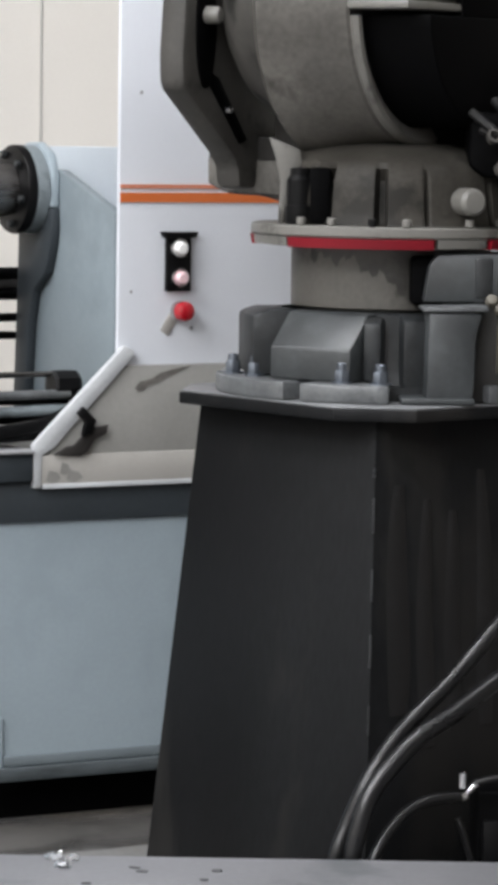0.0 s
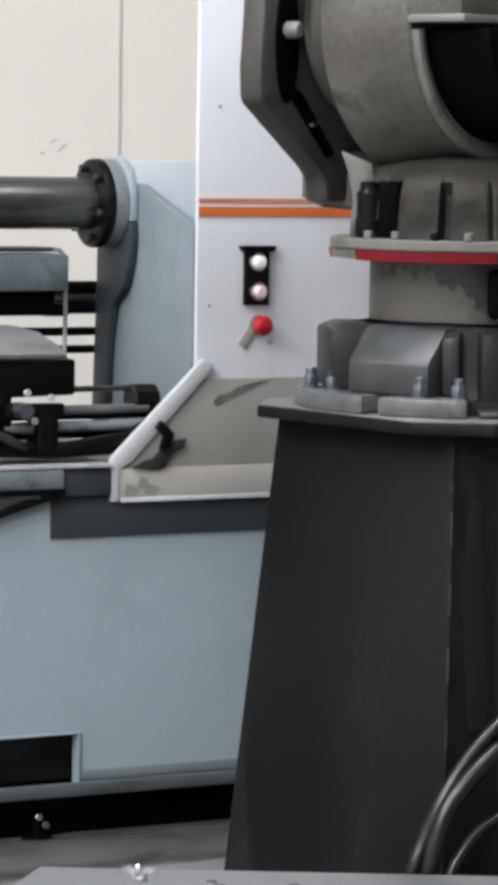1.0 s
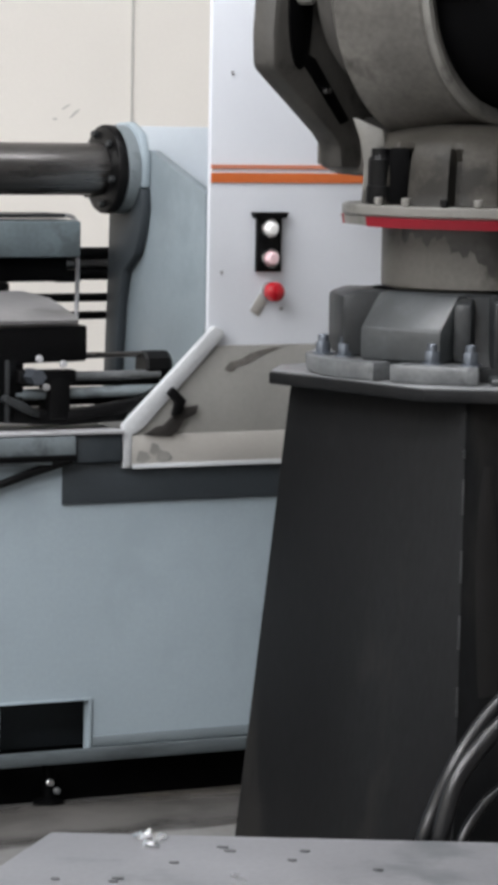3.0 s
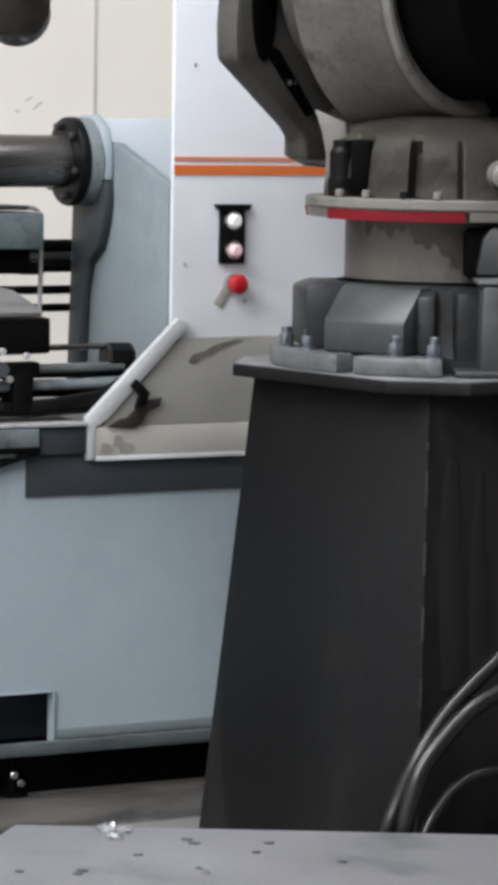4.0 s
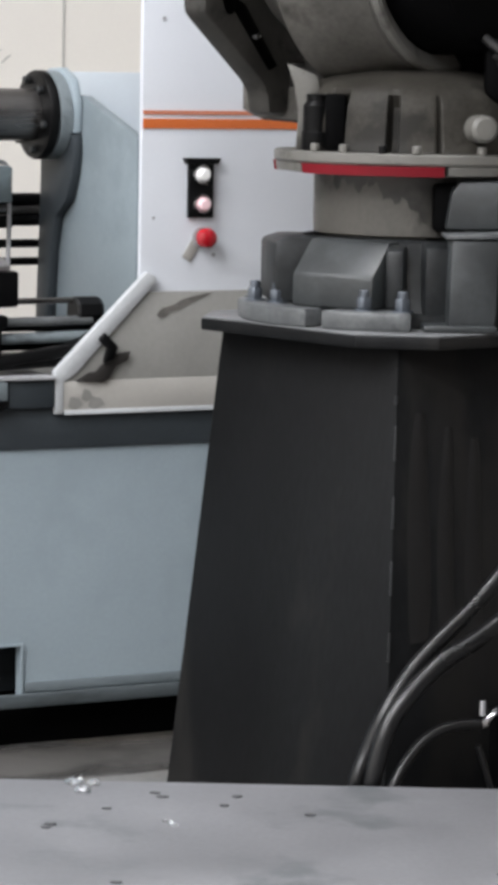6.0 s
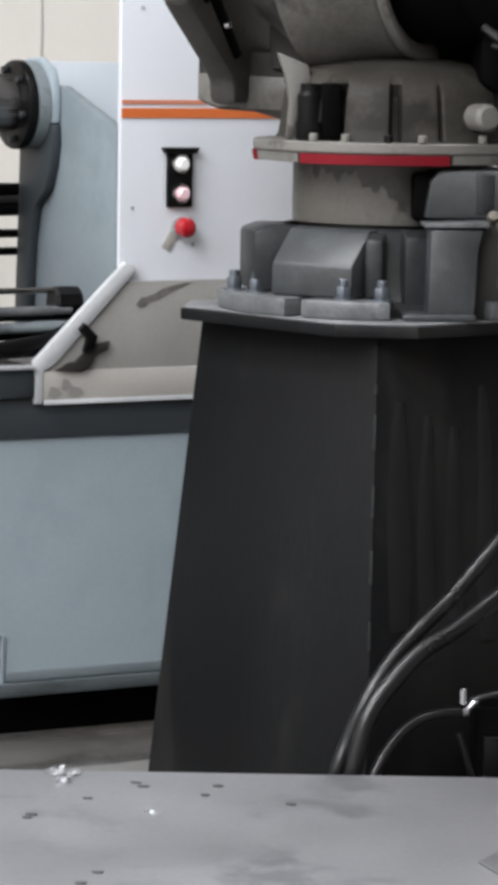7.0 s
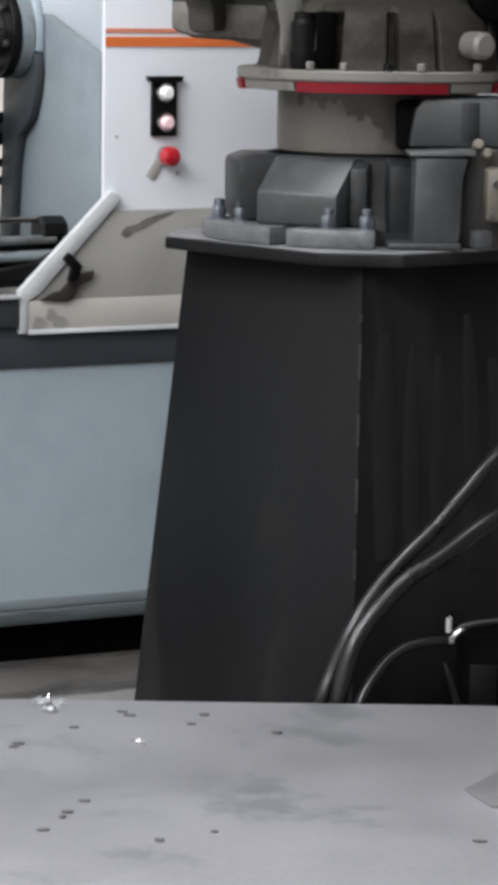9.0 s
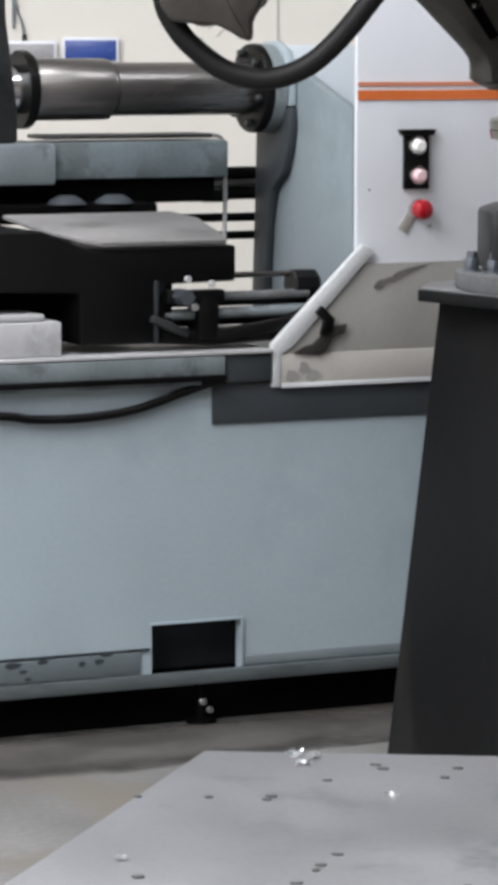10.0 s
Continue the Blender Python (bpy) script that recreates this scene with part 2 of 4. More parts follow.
def lathe(profile, n=48, m=None, arc=(0, 360), closed=False):
    """Profile of (radius, height) turned about z. closed: profile is a ring, for hollow rims."""
    bm = bmesh.new()
    full = arc[1] - arc[0] >= 360
    steps = n if full else n + 1
    rings = []
    for i in range(steps):
        a = radians(arc[0] + (arc[1] - arc[0]) * i / n)
        rings.append([bm.verts.new((r * math.cos(a), r * math.sin(a), z)) for r, z in profile])
    k = len(profile)
    for i in range(n):
        p, q = rings[i], rings[(i + 1) % steps]
        for j in range(k if closed else k - 1):
            e = (j + 1) % k
            bm.faces.new((p[j], q[j], q[e], p[e]))
    if not full and closed:
        bm.faces.new(rings[0])
        bm.faces.new(rings[-1])
    bmesh.ops.remove_doubles(bm, verts=bm.verts, dist=1e-6)
    if m is not None:
        bmesh.ops.transform(bm, matrix=m, verts=bm.verts)
    return rounded(bm)


def rod(r, length, b=0.002, n=32, m=None):
    """A solid cylinder along z from 0, with rounded rims."""
    return lathe([(0, 0), (r - b, 0), (r, b), (r, length - b), (r - b, length), (0, length)], n, m)


def along(p, q):
    """The pose that lays z along the way from p to q."""
    d = Vector(q) - Vector(p)
    return Matrix.Translation(p) @ d.to_track_quat("Z", "Y").to_matrix().to_4x4()


def bar(p, q, r, b=0.001, n=16):
    return rod(r, (Vector(q) - Vector(p)).length, b, n, along(p, q))


def tube(points, r, n=12, steps=10, ribs=0.0):
    """A hose of round section along a smooth line through the points."""
    pts = [Vector(p) for p in points]
    ext = [pts[0] * 2 - pts[1]] + pts + [pts[-1] * 2 - pts[-2]]
    line = []
    for i in range(1, len(ext) - 2):
        p0, p1, p2, p3 = ext[i - 1:i + 3]
        for s in range(steps):
            t = s / steps
            line.append(0.5 * (2 * p1 + (p2 - p0) * t + (2 * p0 - 5 * p1 + 4 * p2 - p3) * t * t + (3 * p1 - p0 - 3 * p2 + p3) * t ** 3))
    line.append(pts[-1])
    bm = bmesh.new()
    rings, up = [], Vector((0.13, 0.31, 0.94))
    for i, c in enumerate(line):
        d = (line[min(i + 1, len(line) - 1)] - line[max(i - 1, 0)]).normalized()
        s = d.cross(up).normalized()
        up = s.cross(d).normalized()
        rr = r * (1 + (ribs if i % 2 else 0))
        rings.append([bm.verts.new(c + (s * math.cos(2 * math.pi * k / n) + up * math.sin(2 * math.pi * k / n)) * rr) for k in range(n)])
    for a, c in zip(rings, rings[1:]):
        for k in range(n):
            bm.faces.new((a[k], a[(k + 1) % n], c[(k + 1) % n], c[k]))
    bm.faces.new(rings[0])
    bm.faces.new(rings[-1])
    return rounded(bm)


def hexbolt(parent, x, y, z, r=0.011, h=0.012, mat=None, m=None, name="bolt"):
    """A hexagon bolt head on its washer, standing on z."""
    outline = [(r * math.cos(radians(60 * i + 20)), r * math.sin(radians(60 * i + 20))) for i in range(6)]
    bm = prism(outline, 0.003, 0.003 + h, "z", b=r * 0.12)
    w = lathe([(0, 0), (r * 1.35, 0), (r * 1.35, 0.003), (0, 0.003)], 20)
    mesh = bpy.data.meshes.new("washer")
    w.to_mesh(mesh)
    bm.from_mesh(mesh)
    w.free()
    at = pose(x, y, z) if m is None else m
    return part(name, bm, mat or BOLT, parent, at=at)


# ---- the hall ----
put("floor", box(-7, 8, -5, 9.0, -0.2, 0, 0), FLOOR, "worn brownish grey concrete floor", "floor", "structure")
put("wall_north", box(-7.2, 8.2, 9.0, 9.2, 0, 4.6, 0), WALL_CREAM, "cream painted panel wall behind the machine", "wall", "structure")
put("wall_south", box(-7.2, 8.2, -5.2, -5.0, 0, 4.6, 0), WALL_CREAM, "plain cream painted wall", "wall", "structure")
put("wall_east", box(8.0, 8.2, -5, 9.0, 0, 4.6, 0), WALL_CREAM, "plain cream painted wall", "wall", "structure")
put("wall_west", box(-7.2, -7.0, -5, 9.0, 0, 4.6, 0), WALL_CREAM, "plain cream painted wall", "wall", "structure")
put("ceiling", box(-7.2, 8.2, -5.2, 9.2, 4.6, 4.8, 0), CEIL, "plain grey ceiling", "ceiling", "structure")
for sx in (-1.47, -0.265, 0.95, 2.15):
    put("wall_joint", box(sx - 0.003, sx + 0.003, 8.996, 8.9995, 0.0, 4.6, 0), JOINT, "thin grey joint between wall panels", "wall joint", "structure", "wall joints")
def ceiling_lamp():
    lamp = thing("ceiling_lamp", pose(0, 0, 4.6), "long white tube lamp on the ceiling", "ceiling lamp", "ceiling lamps")
    part("housing", box(-0.82, 0.82, -0.17, 0.17, -0.12, 0, 0.01), WHITE, lamp)
    part("diffuser", box(-0.8, 0.8, -0.15, 0.15, -0.135, -0.121, 0.004), GLOW, lamp, "glowing white diffuser")
    return lamp


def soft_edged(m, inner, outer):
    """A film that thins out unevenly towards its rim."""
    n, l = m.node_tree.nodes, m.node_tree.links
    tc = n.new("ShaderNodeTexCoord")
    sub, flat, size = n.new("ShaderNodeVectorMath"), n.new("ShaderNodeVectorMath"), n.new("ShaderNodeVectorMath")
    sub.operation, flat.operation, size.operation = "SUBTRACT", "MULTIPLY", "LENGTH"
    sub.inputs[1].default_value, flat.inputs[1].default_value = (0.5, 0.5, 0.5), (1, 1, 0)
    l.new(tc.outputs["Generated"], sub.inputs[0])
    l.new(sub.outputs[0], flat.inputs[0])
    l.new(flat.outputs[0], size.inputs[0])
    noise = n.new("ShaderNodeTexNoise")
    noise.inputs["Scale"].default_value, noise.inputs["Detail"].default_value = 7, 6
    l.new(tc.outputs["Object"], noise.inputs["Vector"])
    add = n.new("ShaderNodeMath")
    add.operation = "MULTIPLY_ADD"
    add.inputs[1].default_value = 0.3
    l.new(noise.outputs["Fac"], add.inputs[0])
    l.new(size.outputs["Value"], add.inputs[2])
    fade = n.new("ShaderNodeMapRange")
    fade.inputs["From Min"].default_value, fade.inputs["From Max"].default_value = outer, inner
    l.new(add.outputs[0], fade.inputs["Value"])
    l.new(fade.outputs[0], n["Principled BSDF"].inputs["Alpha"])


soft_edged(SHADE_AND_DIRT, 0.36, 0.6)

lamp = ceiling_lamp()
lamp.matrix_basis = pose(*LAMPS[0], 4.6)
for lx, ly in LAMPS[1:]:
    copy_thing(lamp, pose(lx, ly, 4.6))


for mx, mz, w, h, turn in ((-0.416, 1.33, 0.02, 0.004, -40), (-0.439, 1.347, 0.016, 0.003, -30), (-0.468, 1.315, 0.007, 0.004, 0)):
    scuff = put("wall_scuff", prism([(-w, 0), (-w * 0.4, -h), (w * 0.7, -h * 0.6), (w, h * 0.3), (w * 0.1, h)], -0.0008, 0.0, "y", 0), JOINT, "faint grey scuff on the wall", "scuff", "structure", "wall scuffs")
    scuff.matrix_basis = pose(mx, 8.9998, mz, 0, turn, 0)


# ---- steel platform in front ----
platform = thing("steel_platform", pose(0, 0, 0), "low light grey steel platform with scuffs, on the floor", "platform", kind="structure")
part("deck", prism([(-0.278, 5.461), (-0.455, 4.79), (-0.86, 3.3), (2.4, 3.3), (2.4, 5.33), (0.598, 5.427)], 0.155, 0.17, "z", 0.003), PLATE, platform)
part("skirt", prism([(-0.262, 5.45), (-0.44, 4.79), (-0.84, 3.32), (2.38, 3.32), (2.38, 5.32), (0.6, 5.415)], 0.0, 0.154, "z", 0.002), PLATE, platform)


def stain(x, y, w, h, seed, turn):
    """A flat dark patch with an uneven edge: floor dirt and shade together."""
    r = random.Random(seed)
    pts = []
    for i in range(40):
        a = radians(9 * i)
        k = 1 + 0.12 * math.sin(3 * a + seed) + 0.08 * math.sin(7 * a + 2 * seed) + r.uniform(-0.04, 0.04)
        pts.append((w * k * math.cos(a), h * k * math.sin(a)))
    ob = put("dirt_and_shade_patch", prism(pts, 0.0005, 0.004, "z", 0.0), SHADE_AND_DIRT, "dark floor patch of dirt and the machine's shade", "stain", "structure")
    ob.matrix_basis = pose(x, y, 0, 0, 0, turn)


# Dirt and the machine's soft shade along its foot, as one dark patch.
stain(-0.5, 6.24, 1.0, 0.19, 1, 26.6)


# ---- the machine ----
def frame_with_hole(x0, x1, z0, z1, hx0, hx1, hz0, hz1, y0, y1):
    """A slab with one rectangular opening through it."""
    bm = bmesh.new()
    xs, zs = (x0, hx0, hx1, x1), (z0, hz0, hz1, z1)
    grid = {(i, k, s): bm.verts.new((xs[i], (y0, y1)[s], zs[k])) for i in range(4) for k in range(4) for s in range(2)}
    for s in range(2):
        for i in range(3):
            for k in range(3):
                if (i, k) != (1, 1):
                    bm.faces.new((grid[i, k, s], grid[i + 1, k, s], grid[i + 1, k + 1, s], grid[i, k + 1, s]))
    for i, k in ((0, 0), (1, 0), (2, 0), (0, 3), (1, 3), (2, 3), (1, 1), (1, 2)):
        bm.faces.new((grid[i, k, 0], grid[i + 1, k, 0], grid[i + 1, k, 1], grid[i, k, 1]))
    for i, k in ((0, 0), (0, 1), (0, 2), (3, 0), (3, 1), (3, 2), (1, 1), (2, 1)):
        bm.faces.new((grid[i, k, 0], grid[i, k + 1, 0], grid[i, k + 1, 1], grid[i, k, 1]))
    bmesh.ops.recalc_face_normals(bm, faces=bm.faces)
    return bm


def grey_block():
    block = thing("spacer_block", pose(-0.039, 6.6, 0.05, 0, 0, 26.6) @ pose(-0.70, 0.06, 0.6845), "pale grey machined steel block on the bed", "block")
    part("body", box(-0.3, 0.08, -0.07, 0.07, 0, 0.066, 0.004), PALE_STEEL, block)
    part("cover", box(-0.3, 0.05, -0.06, 0.06, 0.067, 0.08, 0.004), PALE_STEEL, block)
    return block


def machine():
    ma = thing("roll_machine", pose(-0.039, 6.6, 0.05, 0, 0, 26.6), "long blue-grey and white workshop machine with a steel roll", "machine")
    # base
    part("base_panel", frame_with_hole(-2.6, 0.95, 0.045, 0.62, -0.434, -0.248, 0.056, 0.158, 0, 0.02), BLUE, ma, "smooth blue-grey sheet panel")
    part("base_body", box(-2.6, 0.95, 0.12, 0.9, 0.045, 0.62, 0.004), SLATE, ma)
    part("base_end", box(-2.62, -2.6, 0, 0.9, 0.045, 0.62, 0.002), BLUE, ma)
    part("bottom_rail", box(-2.6, 0.95, -0.014, -0.001, 0.037, 0.064, 0.004), BLUE_DIRTY, ma, "scratched blue-grey bottom rail")
    part("kick_strip", box(-2.6, -0.46, -0.006, -0.001, 0.066, 0.108, 0.002), BLUE_SMUDGED, ma, "chipped strip along the base")
    part("kick_seam", box(-2.6, -0.44, -0.0045, -0.001, 0.109, 0.1145, 0.001), SLATE, ma, "dark dirty seam above the strip")
    for x, z, w, h in ((-0.72, 0.101, 0.018, 0.007), (-0.70, 0.088, 0.009, 0.004), (-0.66, 0.104, 0.012, 0.005), (-0.58, 0.094, 0.008, 0.006), (-0.545, 0.096, 0.011, 0.006), (-0.53, 0.108, 0.014, 0.004), (-0.69, 0.073, 0.008, 0.004)):
        part("paint_chip", prism([(x - w, z), (x - w * 0.4, z - h), (x + w * 0.5, z - h * 0.6), (x + w, z + h * 0.3), (x + w * 0.2, z + h), (x - w * 0.7, z + h * 0.8)], -0.0068, -0.0055, "y", 0), SLATE, ma, "dark chip in the paint")
    part("hole_lip", prism([(-0.437, 0.158), (-0.248, 0.158), (-0.248, 0.056), (-0.243, 0.056), (-0.243, 0.162), (-0.437, 0.162)], -0.006, -0.001, "y", 0.0005), BLUE, ma, "pale rolled lip round the opening")
    part("kick_strip", box(-0.24, 0.95, -0.005, -0.001, 0.066, 0.086, 0.002), BLUE_SMUDGED, ma, "smudged strip along the base")
    # Plinth blackened to take in the shade under the machine too.
    part("plinth", box(-2.55, 0.9, 0.06, 0.85, -0.05, 0.044, 0.003), VOID, ma, "black recessed plinth with the underside shade in its colour")
    # band under the bed and tray: its dark colour is the tray's shade
    part("shadow_band", box(-0.31, 0.95, -0.006, -0.001, 0.541, 0.62, 0.002), SLATE, ma, "dark grey band painted in for the shade under the tray")
    # bed
    part("bed", box(-2.6, -0.292, -0.03, 0.85, 0.638, 0.676, 0.004), CAST_BLUE, ma, "worn cast bed")
    part("bed_top", box(-2.6, -0.19, -0.03, 0.6, 0.677, 0.684, 0.002), PALE_STEEL, ma, "bright ground bed top")
    # Near-black filler for the dark gap under the bed.
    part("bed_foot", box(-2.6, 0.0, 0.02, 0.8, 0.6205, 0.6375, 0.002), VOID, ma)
    part("bed_end_block", box(-0.288, -0.19, -0.02, 0.3, 0.622, 0.676, 0.003), SLATE, ma)
    # cabinet
    cab = part("cabinet", box(-0.002, 0.95, 0.0, 0.013, 0.83, 2.3, 0.004), WHITE, ma, "white upright control cabinet")
    part("cabinet_body", box(0.02, 0.95, 0.0135, 0.5, 0.83, 1.1, 0.006), WHITE, ma)
    part("orange_stripe", box(0.0, 0.95, -0.0025, -0.0003, 1.159, 1.178, 0), ORANGE, cab, "orange painted stripe")
    part("red_stripe", box(0.0, 0.95, -0.0025, -0.0003, 1.186, 1.194, 0), RUST_RED, cab, "thin brick-red stripe")
    # button plate
    plate = part("button_plate", box(0.098, 0.152, -0.012, -0.0005, 0.985, 1.098, 0.002), BLACK, ma, "black button plate with a hood")
    part("hood", prism([(0.086, 1.102), (0.164, 1.102), (0.158, 1.09), (0.092, 1.09)], -0.02, -0.0005, "y", 0.002), BLACK, plate)
    for z, x in ((1.07, 0.122), (1.012, 0.124)):
        knob = part("button", lathe([(0, 0.024), (0.009, 0.0235), (0.0125, 0.02), (0.0135, 0.004), (0.016, 0.003), (0.016, 0), (0, 0)], 28, pose(x, -0.012, z, 90, 0, 0)), WHITE_KNOB if z > 1.05 else PINK_REFLECTION, ma, "round white push button" if z > 1.05 else "round white push button with a pink reflection in its colour")
        part("bezel", lathe([(0.0165, 0), (0.019, 0), (0.019, 0.008), (0.0165, 0.009)], 28, pose(x, -0.012, z, 90, 0, 0), closed=True), CHROME, knob)
    stop = part("stop_button", lathe([(0, 0.04), (0.011, 0.039), (0.017, 0.035), (0.02, 0.028), (0.0195, 0.016), (0.012, 0.012), (0.011, 0), (0, 0)], 32, pose(0.131, -0.001, 0.946, 90, 0, 0)), RED_KNOB, ma, "red mushroom stop button")
    part("collar", lathe([(0.0, 0), (0.02, 0), (0.02, 0.006), (0, 0.006)], 28, pose(0.131, -0.001, 0.946, 90, 0, 0)), GREY_SIGN, stop)
    part("tag", box(-0.011, 0.011, -0.003, -0.0005, -0.02, 0.02, 0.001, pose(0.109, 0, 0.92, 0, 32, 0)), TRAY_LIP, ma, "small grey tag below the button")
    part("screw", rod(0.004, 0.004, 0.001, 12, pose(0.158, -0.0005, 0.912, 90, 0, 0)), GREY_SIGN, ma)
    part("screw", rod(0.0035, 0.002, 0.0005, 12, pose(0.043, -0.0005, 1.372, 90, 0, 0)), GREY_SIGN, ma)
    part("screw", rod(0.003, 0.003, 0.001, 12, pose(0.025, -0.0005, 0.985, 90, 0, 0)), GREY_SIGN, ma)
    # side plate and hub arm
    part("side_plate", prism([(0.015, 0.70), (0.015, 1.138), (0.266, 1.216), (0.42, 1.216), (0.42, 0.70)], -0.004, 0.018, "x", 0.003), SIDE_SHADED, ma, "blue-grey side plate with a sloped top")
    part("levelling_foot", lathe([(0, -0.05), (0.03, -0.05), (0.03, -0.04), (0.012, -0.035), (0.012, 0.036), (0, 0.036)], 20, pose(-0.317, 0.03, 0)), VOID, ma)
    part("levelling_screw", rod(0.008, 0.012, 0.002, 14, pose(-0.322, 0.018, -0.002, 90, 0, 0)), CHROME, ma, "bright levelling screw")
    part("levelling_screw", rod(0.007, 0.01, 0.002, 14, pose(-0.306, 0.018, -0.02, 90, 0, 0)), FOOT, ma)
    part("rear_guard", box(-0.012, 0.3, 0.43, 0.442, 1.102, 1.263, 0.003), PALE_BLUE, ma, "pale blue guard sheet behind the side plate")
    arm = [(0.262, 1.14), (0.258, 1.1), (0.268, 1.055), (0.292, 1.005), (0.345, 0.97), (0.365, 0.90), (0.385, 0.70), (0.442, 0.70), (0.424, 0.97), (0.418, 1.14)]
    # Arm dark, head light: the shading of one casting put into two colours.
    part("hub_arm", prism(arm, -0.026, -0.005, "x", 0.006), SLATE, ma, "bearing arm with its shade in the dark slate colour")
    part("arm_head", prism([(0.262, 1.1405), (0.418, 1.1405), (0.418, 1.24), (0.39, 1.27), (0.33, 1.272), (0.28, 1.25), (0.262, 1.21)], -0.026, -0.005, "x", 0.006), BLUE, ma)
    part("hub_boss", lathe([(0.0, 0), (0.084, 0), (0.089, 0.004), (0.09, 0.027), (0, 0.027)], 48, pose(-0.0545, 0.35, 1.176, 0, 90, 0)), CAST_BLUE, ma, "blue-grey bearing boss")
    flange = part("roll_flange", lathe([(0, 0), (0.072, 0), (0.088, 0.004), (0.09, 0.008), (0.09, 0.022), (0, 0.022)], 48, pose(-0.077, 0.35, 1.176, 0, 90, 0)), BLACK, ma, "dark steel roll flange with bolts")
    for i in range(6):
        a = radians(60 * i + 15)
        part("bolt", rod(0.008, 0.012, 0.002, 14, pose(-0.089, 0.35 + 0.072 * math.cos(a), 1.176 + 0.072 * math.sin(a), 0, 90, 0)), BOLT if i == 0 else CAST_GREY, flange)
    roll = part("roll", lathe([(0, 0), (0.052, 0), (0.053, 0.01), (0.053, 0.295), (0.05, 0.297), (0.05, 0.303), (0.06, 0.307), (0.061, 0.315), (0.061, 0.465), (0.058, 0.47), (0, 0.47)], 64, pose(-0.078, 0.35, 1.176, 0, -90, 0)), STEEL, ma, "polished steel roll")
    part("collar_ring", lathe([(0.045, 0), (0.074, 0), (0.077, 0.006), (0.077, 0.022), (0.045, 0.022)], 48, pose(-0.549, 0.35, 1.176, 0, -90, 0), closed=True), BLACK, roll, "dark collar ring")
    part("roll_end", lathe([(0, 0), (0.048, 0), (0.048, 0.9), (0, 0.9)], 40, pose(-0.572, 0.35, 1.176, 0, -90, 0)), CHROME, roll)
    # chip tray
    tray = part("chip_tray", prism([(0.015, 0.842), (0.95, 0.842), (0.95, 0.672), (-0.155, 0.672)], -0.012, -0.004, "y", 0.001), TRAY, ma, "greasy grey chip tray sheet")
    part("tray_lip", prism([(-0.18, 0.672), (0.95, 0.672), (0.95, 0.614), (-0.18, 0.614)], -0.016, -0.006, "y", 0.002), TRAY_LIP, tray, "beige-grey lower lip")
    part("tray_flange", prism([(0.006, 0.88), (0.024, 0.872), (0.027, 0.862), (-0.144, 0.687), (-0.17, 0.672), (-0.172, 0.609), (-0.187, 0.609), (-0.188, 0.692)], -0.018, -0.001, "y", 0.0007), TRAY_WHITE, tray, "white folded edge of the tray")
    part("tray_edge", box(-0.169, 0.95, -0.020, -0.0165, 0.607, 0.616, 0.001), TRAY_WHITE, tray)
    part("clamp_clip", prism([(-0.10, 0.752), (-0.088, 0.765), (-0.06, 0.738), (-0.07, 0.712), (-0.09, 0.708), (-0.082, 0.735)], -0.032, -0.0185, "y", 0.002), BLACK, tray, "black clip on the tray edge")
    # carriage, beams and clamp over the bed
    beam = part("cross_beam", box(-0.521, -0.139, 0.30, 0.42, 1.0, 1.074, 0.006), BEAM, ma, "worn blue-grey cast beam")
    part("beam_cap", box(-0.53, -0.17, 0.31, 0.41, 1.079, 1.0875, 0.003), CAST_GREY, beam)
    part("beam_head", box(-1.1, -0.524, 0.26, 0.44, 0.992, 1.074, 0.008), CAST_BLUE, ma, "blue-grey beam head")
    part("beam_strut", tube([(-0.17, 0.37, 1.083), (-0.128, 0.37, 1.078), (-0.119, 0.37, 1.05), (-0.116, 0.37, 0.97), (-0.118, 0.37, 0.86)], 0.0045, 10, 6), PALE_STEEL, ma, "thin bent steel pipe beside the beam")
    part("strut_clip", box(-0.155, -0.10, 0.385, 0.41, 0.945, 0.972, 0.004), BLACK, ma)
    # Near-black block added for the dark zone beneath the beam.
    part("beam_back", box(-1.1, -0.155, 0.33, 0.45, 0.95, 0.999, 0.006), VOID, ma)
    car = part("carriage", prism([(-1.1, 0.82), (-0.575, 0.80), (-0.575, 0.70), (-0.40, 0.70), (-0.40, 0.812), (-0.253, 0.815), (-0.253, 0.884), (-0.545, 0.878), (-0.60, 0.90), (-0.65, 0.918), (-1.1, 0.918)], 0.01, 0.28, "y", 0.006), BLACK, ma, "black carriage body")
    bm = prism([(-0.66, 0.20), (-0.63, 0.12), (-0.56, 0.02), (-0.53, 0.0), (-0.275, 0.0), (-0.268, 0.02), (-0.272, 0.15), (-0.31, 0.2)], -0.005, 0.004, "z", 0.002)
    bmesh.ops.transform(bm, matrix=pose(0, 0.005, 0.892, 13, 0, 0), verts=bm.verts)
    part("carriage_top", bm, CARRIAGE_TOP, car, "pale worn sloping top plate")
    # Near-black blocks added to fill the dark gaps round the carriage.
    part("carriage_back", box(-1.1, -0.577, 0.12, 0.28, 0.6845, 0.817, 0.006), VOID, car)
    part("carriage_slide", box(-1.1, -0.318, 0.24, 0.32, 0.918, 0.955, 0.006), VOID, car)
    for x in (-0.50, -0.40):
        part("slide_nut", lathe([(0, 0.017), (0.018, 0.016), (0.032, 0.008), (0.04, 0.0), (0, 0)], 20, pose(x, 0.27, 0.955)), SLATE, car)
